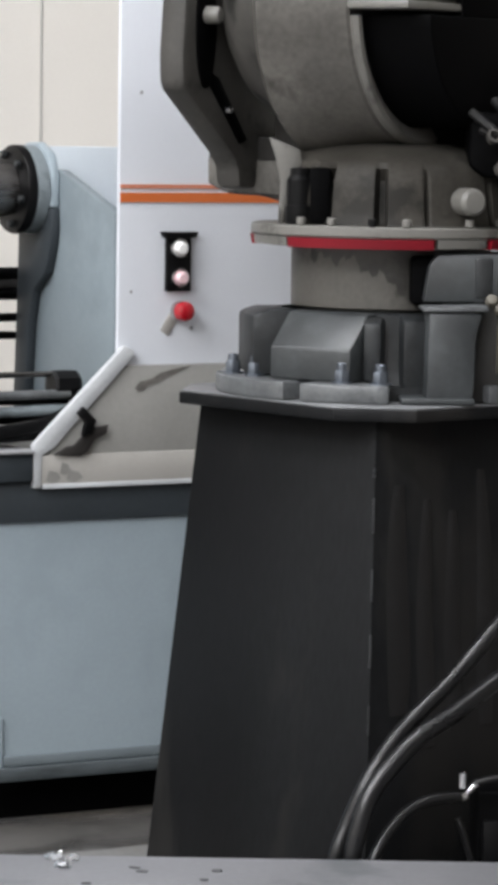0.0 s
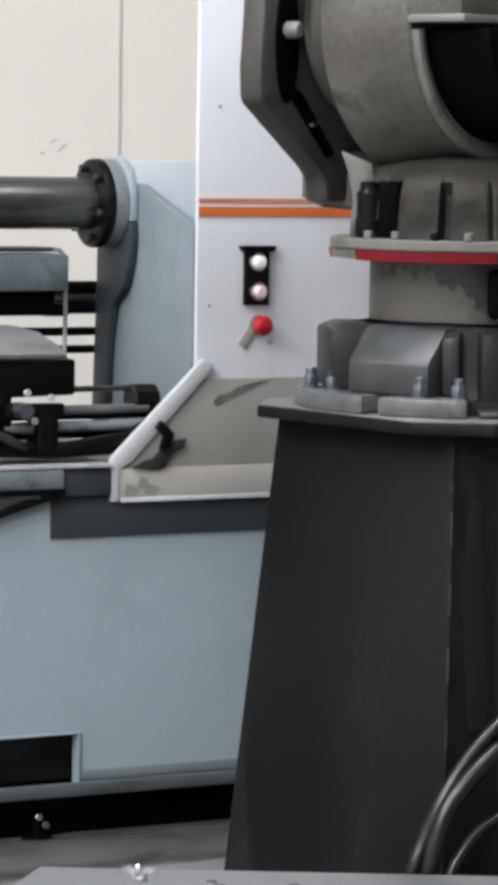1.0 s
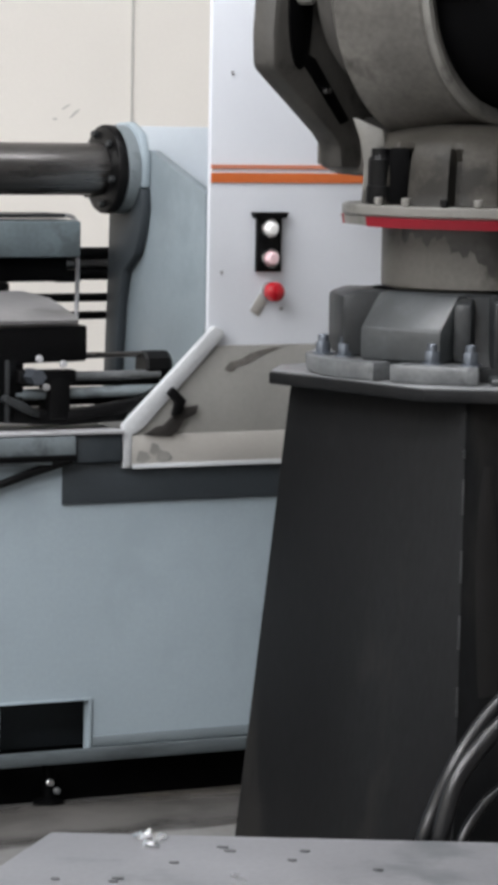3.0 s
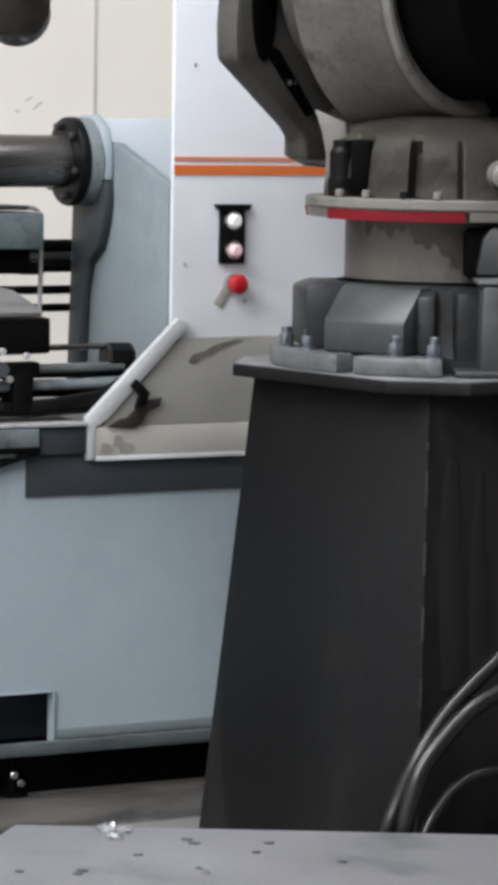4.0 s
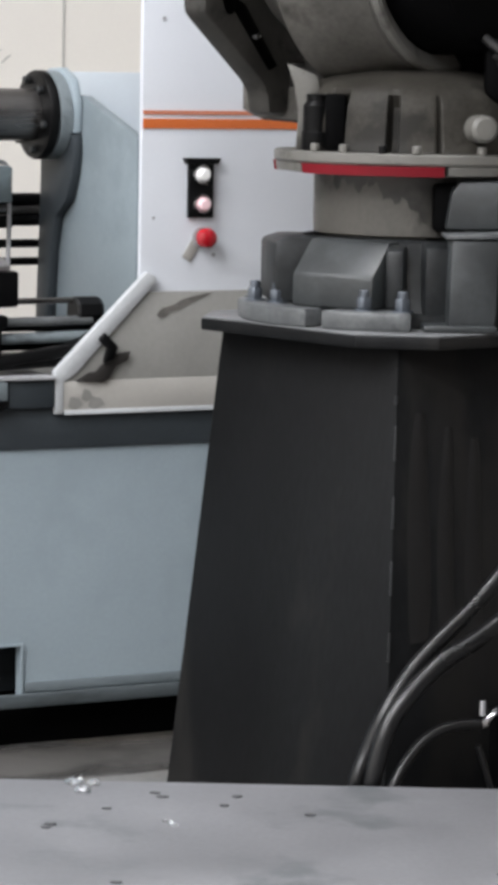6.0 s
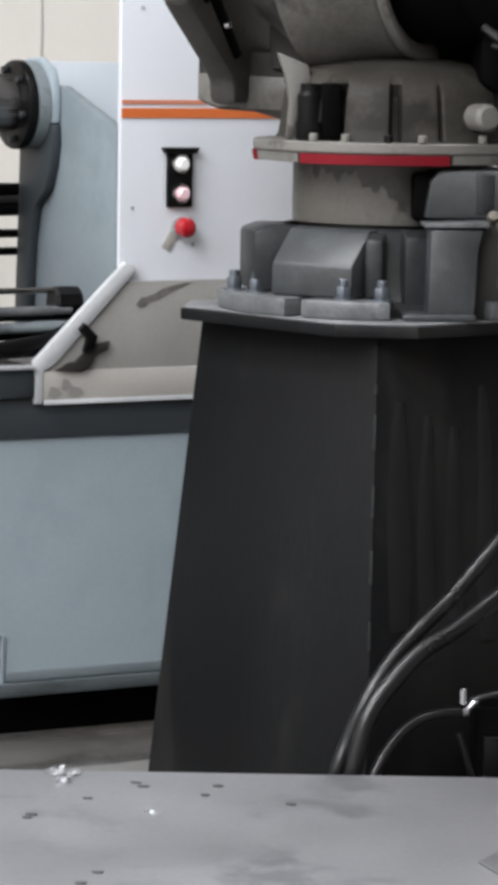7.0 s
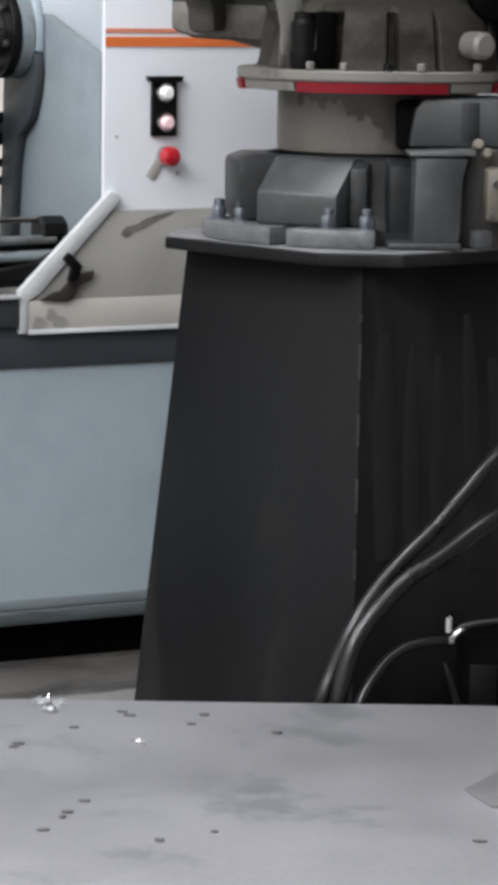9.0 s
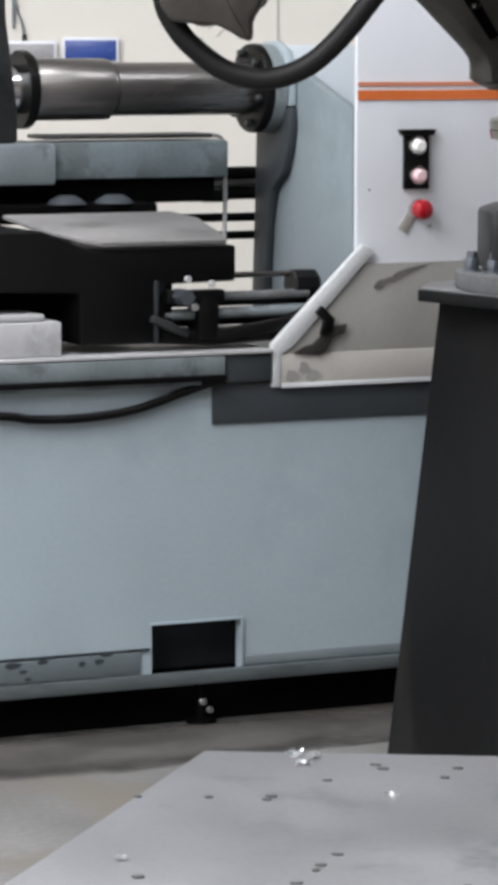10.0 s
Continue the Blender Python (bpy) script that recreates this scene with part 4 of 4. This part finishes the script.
for k, (x0, z0, x1, z1) in enumerate(((0.12, 0.50, 0.20, 0.40), (0.16, 0.52, 0.215, 0.39), (0.20, 0.51, 0.235, 0.37), (0.14, 0.47, 0.24, 0.42))):
    part("housing_cable", tube([(x0, -0.19, z0), ((x0 * 2 + x1) / 3 + 0.012, -0.215 - 0.006 * k, (z0 * 2 + z1) / 3), ((x0 + x1 * 2) / 3 + 0.008, -0.21, (z0 + z1 * 2) / 3), (x1, -0.17, z1)], 0.0085, 10, 6), RUBBER, turret, "black cable on the robot shoulder")
for x, z in ((0.155, 0.455), (0.17, 0.40)):
    part("cable_clip", lathe([(0.008, 0), (0.0125, 0.0), (0.0125, 0.012), (0.008, 0.012)], 14, pose(x, -0.222, z, 60, 25, 0), closed=True), ROBOT_MID, turret, "grey cable clip")
part("end_cap", lathe([(0, 0.05), (0.018, 0.048), (0.024, 0.04), (0.024, 0), (0, 0)], 24, pose(0.11, -0.19, 0.345, 90, 0, 20)), ROBOT_LIGHT, turret, "pale round cap")
part("shoulder_motor", lathe([(0, 0.301), (0.024, 0.301), (0.026, 0.306), (0.026, 0.332), (0.0235, 0.334), (0.0235, 0.378), (0.018, 0.386), (0.018, 0.398), (0, 0.4)], 24, pose(-0.17, -0.13, 0)), BLACK, turret, "black motor cylinder")
part("motor_bracket", box(-0.155, -0.118, -0.15, -0.11, 0.301, 0.40, 0.005), VOID, turret)
part("pale_plate", prism([(-0.225, 0.452), (-0.17, 0.43), (-0.165, 0.405), (-0.185, 0.36), (-0.195, 0.301), (-0.207, 0.301), (-0.203, 0.37), (-0.212, 0.415)], -0.105, -0.085, "y", 0.004), ROBOT_LIGHT, turret, "pale scuffed bent plate")
for a, r in ((240, 0.238), (258, 0.24), (272, 0.242), (300, 0.24), (318, 0.24), (225, 0.24)):
    part("ring_bolt", rod(0.008, 0.014, 0.002, 12, pose(r * math.cos(radians(a)), r * math.sin(radians(a)), 0.3)), ROBOT_LIGHT if a != 258 else BLACK, turret)
for dx, dz, r in ((0.20, 0.44, 0.022), (0.235, 0.40, 0.018), (0.20, 0.385, 0.02), (0.24, 0.455, 0.016)):
    part("cable_gland", lathe([(0, 0.05), (r * 0.6, 0.05), (r * 0.7, 0.03), (r, 0.03), (r, 0.0), (0, 0)], 8, pose(dx, -0.12, dz, 80, 0, 25)), CAST_GREY if r > 0.019 else ROBOT_LIGHT, turret)
# Near-black filler that closes the gap under the drum.
part("shoulder_filler", box(0.02, 0.28, -0.02, 0.1, 0.405, 0.58, 0.01), VOID, turret, "dark filler added between the housing and the drum")
part("gland_block", box(0.17, 0.28, -0.12, 0.05, 0.301, 0.47, 0.01), VOID, turret)

# --- wrist tool and its hose, carried by the arm out of the picture
tool = part("wrist_tool", prism([(-0.152, 0.11), (-0.135, 0.085), (-0.065, 0.08), (-0.045, 0.07), (-0.022, 0.055), (-0.012, 0.062), (-0.016, 0.085), (0.0, 0.11), (0.01, 0.30), (-0.16, 0.30)], -0.05, 0.05, "y", 0.01), TOOL, robot, "dark brown-grey wrist tool")
part("tool_lug", lathe([(0, -0.03), (0.028, -0.03), (0.032, -0.02), (0.032, 0.05), (0, 0.05)], 20, pose(-0.085, 0.01, 0.11, 90, 0, 0)), TOOL, tool)
part("tool_lug", lathe([(0, -0.03), (0.02, -0.03), (0.022, -0.02), (0.022, 0.05), (0, 0.05)], 16, pose(-0.012, 0.01, 0.125, 90, 0, 0)), TOOL, tool)
part("tool_head", lathe([(0, 0.30), (0.10, 0.30), (0.115, 0.32), (0.115, 0.42), (0.10, 0.45), (0.085, 0.455), (0, 0.455)], 28, pose(-0.05, 0, 0)), TOOL, tool, "brown-grey tool head")
for a in range(0, 360, 60):
    part("head_bolt", rod(0.011, 0.01, 0.002, 12, pose(-0.05 + 0.08 * math.cos(radians(a)), 0.08 * math.sin(radians(a)), 0.452)), BOLT, tool)
part("tool_arm", bar((-0.07, 0.04, 0.28), (-0.07, 0.85, 0.40), 0.06, 0.01, 24), TOOL, tool)
part("tool_hose", tube([(-0.155, 0, 0.20), (-0.148, 0, 0.118), (-0.128, 0, 0.075), (-0.102, 0, 0.046), (-0.06, 0, 0.015), (-0.015, 0, 0.001), (0.03, 0, 0.003), (0.078, 0, 0.025), (0.122, 0, 0.066), (0.165, 0, 0.12), (0.2, 0.02, 0.17), (0.2, 0.06, 0.25), (0.1, 0.08, 0.31), (0.02, 0.05, 0.3)], 0.0165, 16, 8, 0.03), LOOP, tool, "thick black corrugated hose loop")

# ---- hoses beside the pedestal ----
def hose(name, pts, r, label, fittings=()):
    h = thing(name, pose(0, 0, 0), label, "hose", "hoses by the pedestal")
    part("sleeve", tube(pts, r, 12, 8), RUBBER, h)
    for p, q, rr in fittings:
        part("fitting", bar(p, q, rr), CHROME, h, "bright hose fitting")
    return h


hose("air_hose", [(0.805, 5.82, 0.656), (0.700, 5.75, 0.599), (0.620, 5.66, 0.533), (0.535, 5.6, 0.445), (0.476, 5.56, 0.394), (0.428, 5.53, 0.346), (0.385, 5.5, 0.285), (0.353, 5.49, 0.215), (0.333, 5.48, 0.156), (0.325, 5.5, 0.056), (0.365, 5.55, 0.017)], 0.0135, "black rubber hose curving down beside the pedestal")
hose("air_hose", [(0.827, 5.76, 0.515), (0.700, 5.7, 0.474), (0.615, 5.62, 0.442), (0.535, 5.56, 0.393), (0.476, 5.53, 0.360), (0.428, 5.5, 0.317), (0.390, 5.48, 0.269), (0.372, 5.47, 0.219), (0.359, 5.468, 0.145), (0.367, 5.48, 0.045), (0.427, 5.52, 0.017)], 0.0155, "black rubber hose curving down beside the pedestal")
hose("air_hose", [(0.375, 5.5, 0.009), (0.385, 5.475, 0.08), (0.395, 5.47, 0.16), (0.433, 5.5, 0.218), (0.471, 5.52, 0.245), (0.51, 5.54, 0.252), (0.545, 5.56, 0.25)], 0.0095, "thin black hose with a bright fitting", [((0.542, 5.558, 0.25), (0.556, 5.565, 0.252), 0.0085), ((0.549, 5.56, 0.265), (0.549, 5.56, 0.292), 0.0065)])
hose("air_hose", [(0.556, 5.57, 0.258), (0.578, 5.57, 0.274), (0.625, 5.575, 0.28), (0.72, 5.6, 0.28), (0.80, 5.66, 0.20), (0.82, 5.7, 0.008)], 0.007, "thin grey-black hose joined to a fitting", [((0.549, 5.562, 0.25), (0.58, 5.57, 0.276), 0.0055)])
hose("air_hose", [(0.545, 5.58, 0.21), (0.552, 5.578, 0.19), (0.56, 5.577, 0.165), (0.572, 5.575, 0.12), (0.59, 5.58, 0.006)], 0.0055, "thin black hose hanging below a fitting")
valve = thing("valve_block", pose(0.62, 5.62, 0.0), "black valve block standing beside the pedestal", "valve")
part("body", box(-0.04, 0.16, 0.0, 0.12, 0.0, 0.25, 0.008), VOID, valve)
part("stand", box(-0.03, 0.02, -0.012, -0.001, 0.02, 0.20, 0.004), BLACK, valve)
for i in range(3):
    part("coil", box(0.03 + 0.035 * i, 0.058 + 0.035 * i, -0.03, -0.001, 0.10, 0.19, 0.005), BLACK, valve)

# ---- things on the platform and the wall ----
def chip(x, y, turn, l, w):
    c = thing("metal_chip", pose(x, y, 0.1702, 0, 0, turn), "small dark metal chip lying on the platform", "chip", "metal chips")
    part("flake", prism([(-l, -w * 0.4), (-l * 0.3, -w), (l * 0.8, -w * 0.7), (l, w * 0.2), (l * 0.2, w), (-l * 0.9, w * 0.6)], 0, 0.0025, "z", 0.0006), CHIP, c)


CHIPS = [(-0.163, 5.108), (-0.072, 5.244), (0.004, 5.36), (0.016, 5.333), (0.114, 5.274), (0.136, 5.341), (0.248, 5.214), (-0.05, 4.767), (-0.08, 4.675), (-0.073, 4.704), (-0.105, 4.6), (0.056, 4.546), (0.133, 4.594), (0.499, 4.547), (-0.363, 5.119), (-0.253, 5.12), (-0.157, 5.13), (-0.328, 4.625)]
rnd = random.Random(3)
for cx, cy in CHIPS:
    chip(cx, cy, rnd.uniform(-20, 20), rnd.uniform(0.005, 0.010), rnd.uniform(0.005, 0.010))


def scrap(x, y, z, s, seed, ob_name="plastic_scrap", label="crumpled scrap of clear plastic film"):
    r = random.Random(seed)
    c = thing(ob_name, pose(x, y, z), label, "scrap", "plastic scraps")
    bm = bmesh.new()
    n = 5
    grid = [[bm.verts.new(((i - 2) * s * 0.3 + r.uniform(-1, 1) * s * 0.1, (j - 2) * s * 0.35 + r.uniform(-1, 1) * s * 0.1, 0.0006 + r.random() * s * 0.55)) for j in range(n)] for i in range(n)]
    for i in range(n - 1):
        for j in range(n - 1):
            bm.faces.new((grid[i][j], grid[i + 1][j], grid[i + 1][j + 1], grid[i][j + 1]))
    low = min(v.co.z for v in bm.verts)
    bmesh.ops.translate(bm, vec=(0, 0, 0.0003 - low), verts=bm.verts)
    part("sheet", bm, FILM, c)


scrap(-0.128, 5.42, 0.1702, 0.024, 1)
scrap(-0.098, 5.41, 0.1702, 0.018, 2)
scrap(-0.112, 5.36, 0.1702, 0.02, 3)
scrap(0.024, 5.153, 0.1702, 0.012, 4)
scrap(0.033, 5.125, 0.1702, 0.012, 5)
scrap(-0.359, 4.72, 0.1702, 0.014, 6)
off = thing("sheet_offcut", pose(0.506, 4.84, 0.1702), "flat dark grey steel offcut on the platform", "offcut")
part("plate", prism([(0, 0), (0.20, 0.36), (0.45, 0.32), (0.30, -0.10), (0.03, -0.10)], 0, 0.003, "z", 0.0008), OFFCUT, off)


def wall_sign(x0, x1, z0, z1, mat, label):
    sign = thing("wall_sign", pose((x0 + x1) / 2, 8.984, (z0 + z1) / 2), label, "sign")
    w, h = (x1 - x0) / 2, (z1 - z0) / 2
    part("plate", box(-w - 0.008, w + 0.008, -0.004, -0.0005, -h - 0.008, h + 0.008, 0.002), WHITE, sign)
    part("face", box(-w, w, -0.008, -0.0045, -h, h, 0.001), mat, sign)


wall_sign(-0.826, -0.691, 1.257, 1.31, BLUE_SIGN, "small blue enamel sign with a white border on the wall")
wall_sign(-0.975, -0.856, 1.261, 1.30, GREY_SIGN, "small grey metal plate on the wall")

cable = thing("wall_cable", pose(-0.935, 8.99, 1.315), "thin grey cable hanging on the wall", "cable")
part("cord", tube([(0, 0, 0), (-0.006, 0, 0.04), (-0.024, 0, 0.105), (-0.03, 0, 0.3), (-0.03, 0, 3.2)], 0.0032, 8, 6), CAST_BLUE, cable)
part("plug", rod(0.006, 0.022, 0.002, 12, pose(0, 0, -0.012)), CAST_GREY, cable)


def motions():
    rows = [(0, 39.7), (0.5, 36), (1, 33), (2, 32), (3.5, 31.5), (4.5, 29.5), (5.5, 31), (6.2, 36.5), (7, 45.5), (7.5, 51.4), (7.8, 58.8), (8.2, 68), (8.5, 70), (8.6, 67.5), (9, 51.5), (9.3, 45), (9.5, 37.5), (9.7, 32.5), (10, 30)]
    walk(turret, [(t, pose(0, 0, 0, 0, 0, a - 39.7)) for t, a in rows])
    # place of the tool in world metres and its roll about the view
    way = [(0, -0.38, 2.3, 180), (1, -0.40, 2.06, 180), (1.5, -0.41, 1.994, 180), (1.8, -0.415, 1.967, 180), (2.2, -0.41, 1.973, 180), (2.7, -0.42, 2.015, 180), (3.3, -0.43, 2.03, 180), (3.6, -0.42, 1.99, 180), (3.8, -0.40, 1.94, 180), (4.0, -0.385, 1.90, 180), (4.5, -0.36, 1.885, 180), (5.0, -0.45, 1.93, 180), (5.5, -0.48, 2.05, 180), (6.2, -0.30, 2.1, 130), (7.0, -0.1, 2.0, 70), (8.0, 0.06, 1.75, 20), (9.0, 0.0, 1.36, 0), (9.2, -0.004, 1.300, 0), (9.3, -0.010, 1.281, 0), (9.5, -0.052, 1.273, 0), (9.6, -0.078, 1.273, 0), (9.7, -0.108, 1.271, 0), (9.8, -0.13, 1.270, 0), (9.9, -0.150, 1.272, 0), (10, -0.176, 1.274, 0)]
    walk(tool, [(t, pose(x - AX, -0.9, z - 0.8905, 0, r, 0)) for t, x, z, r in way])


motions()
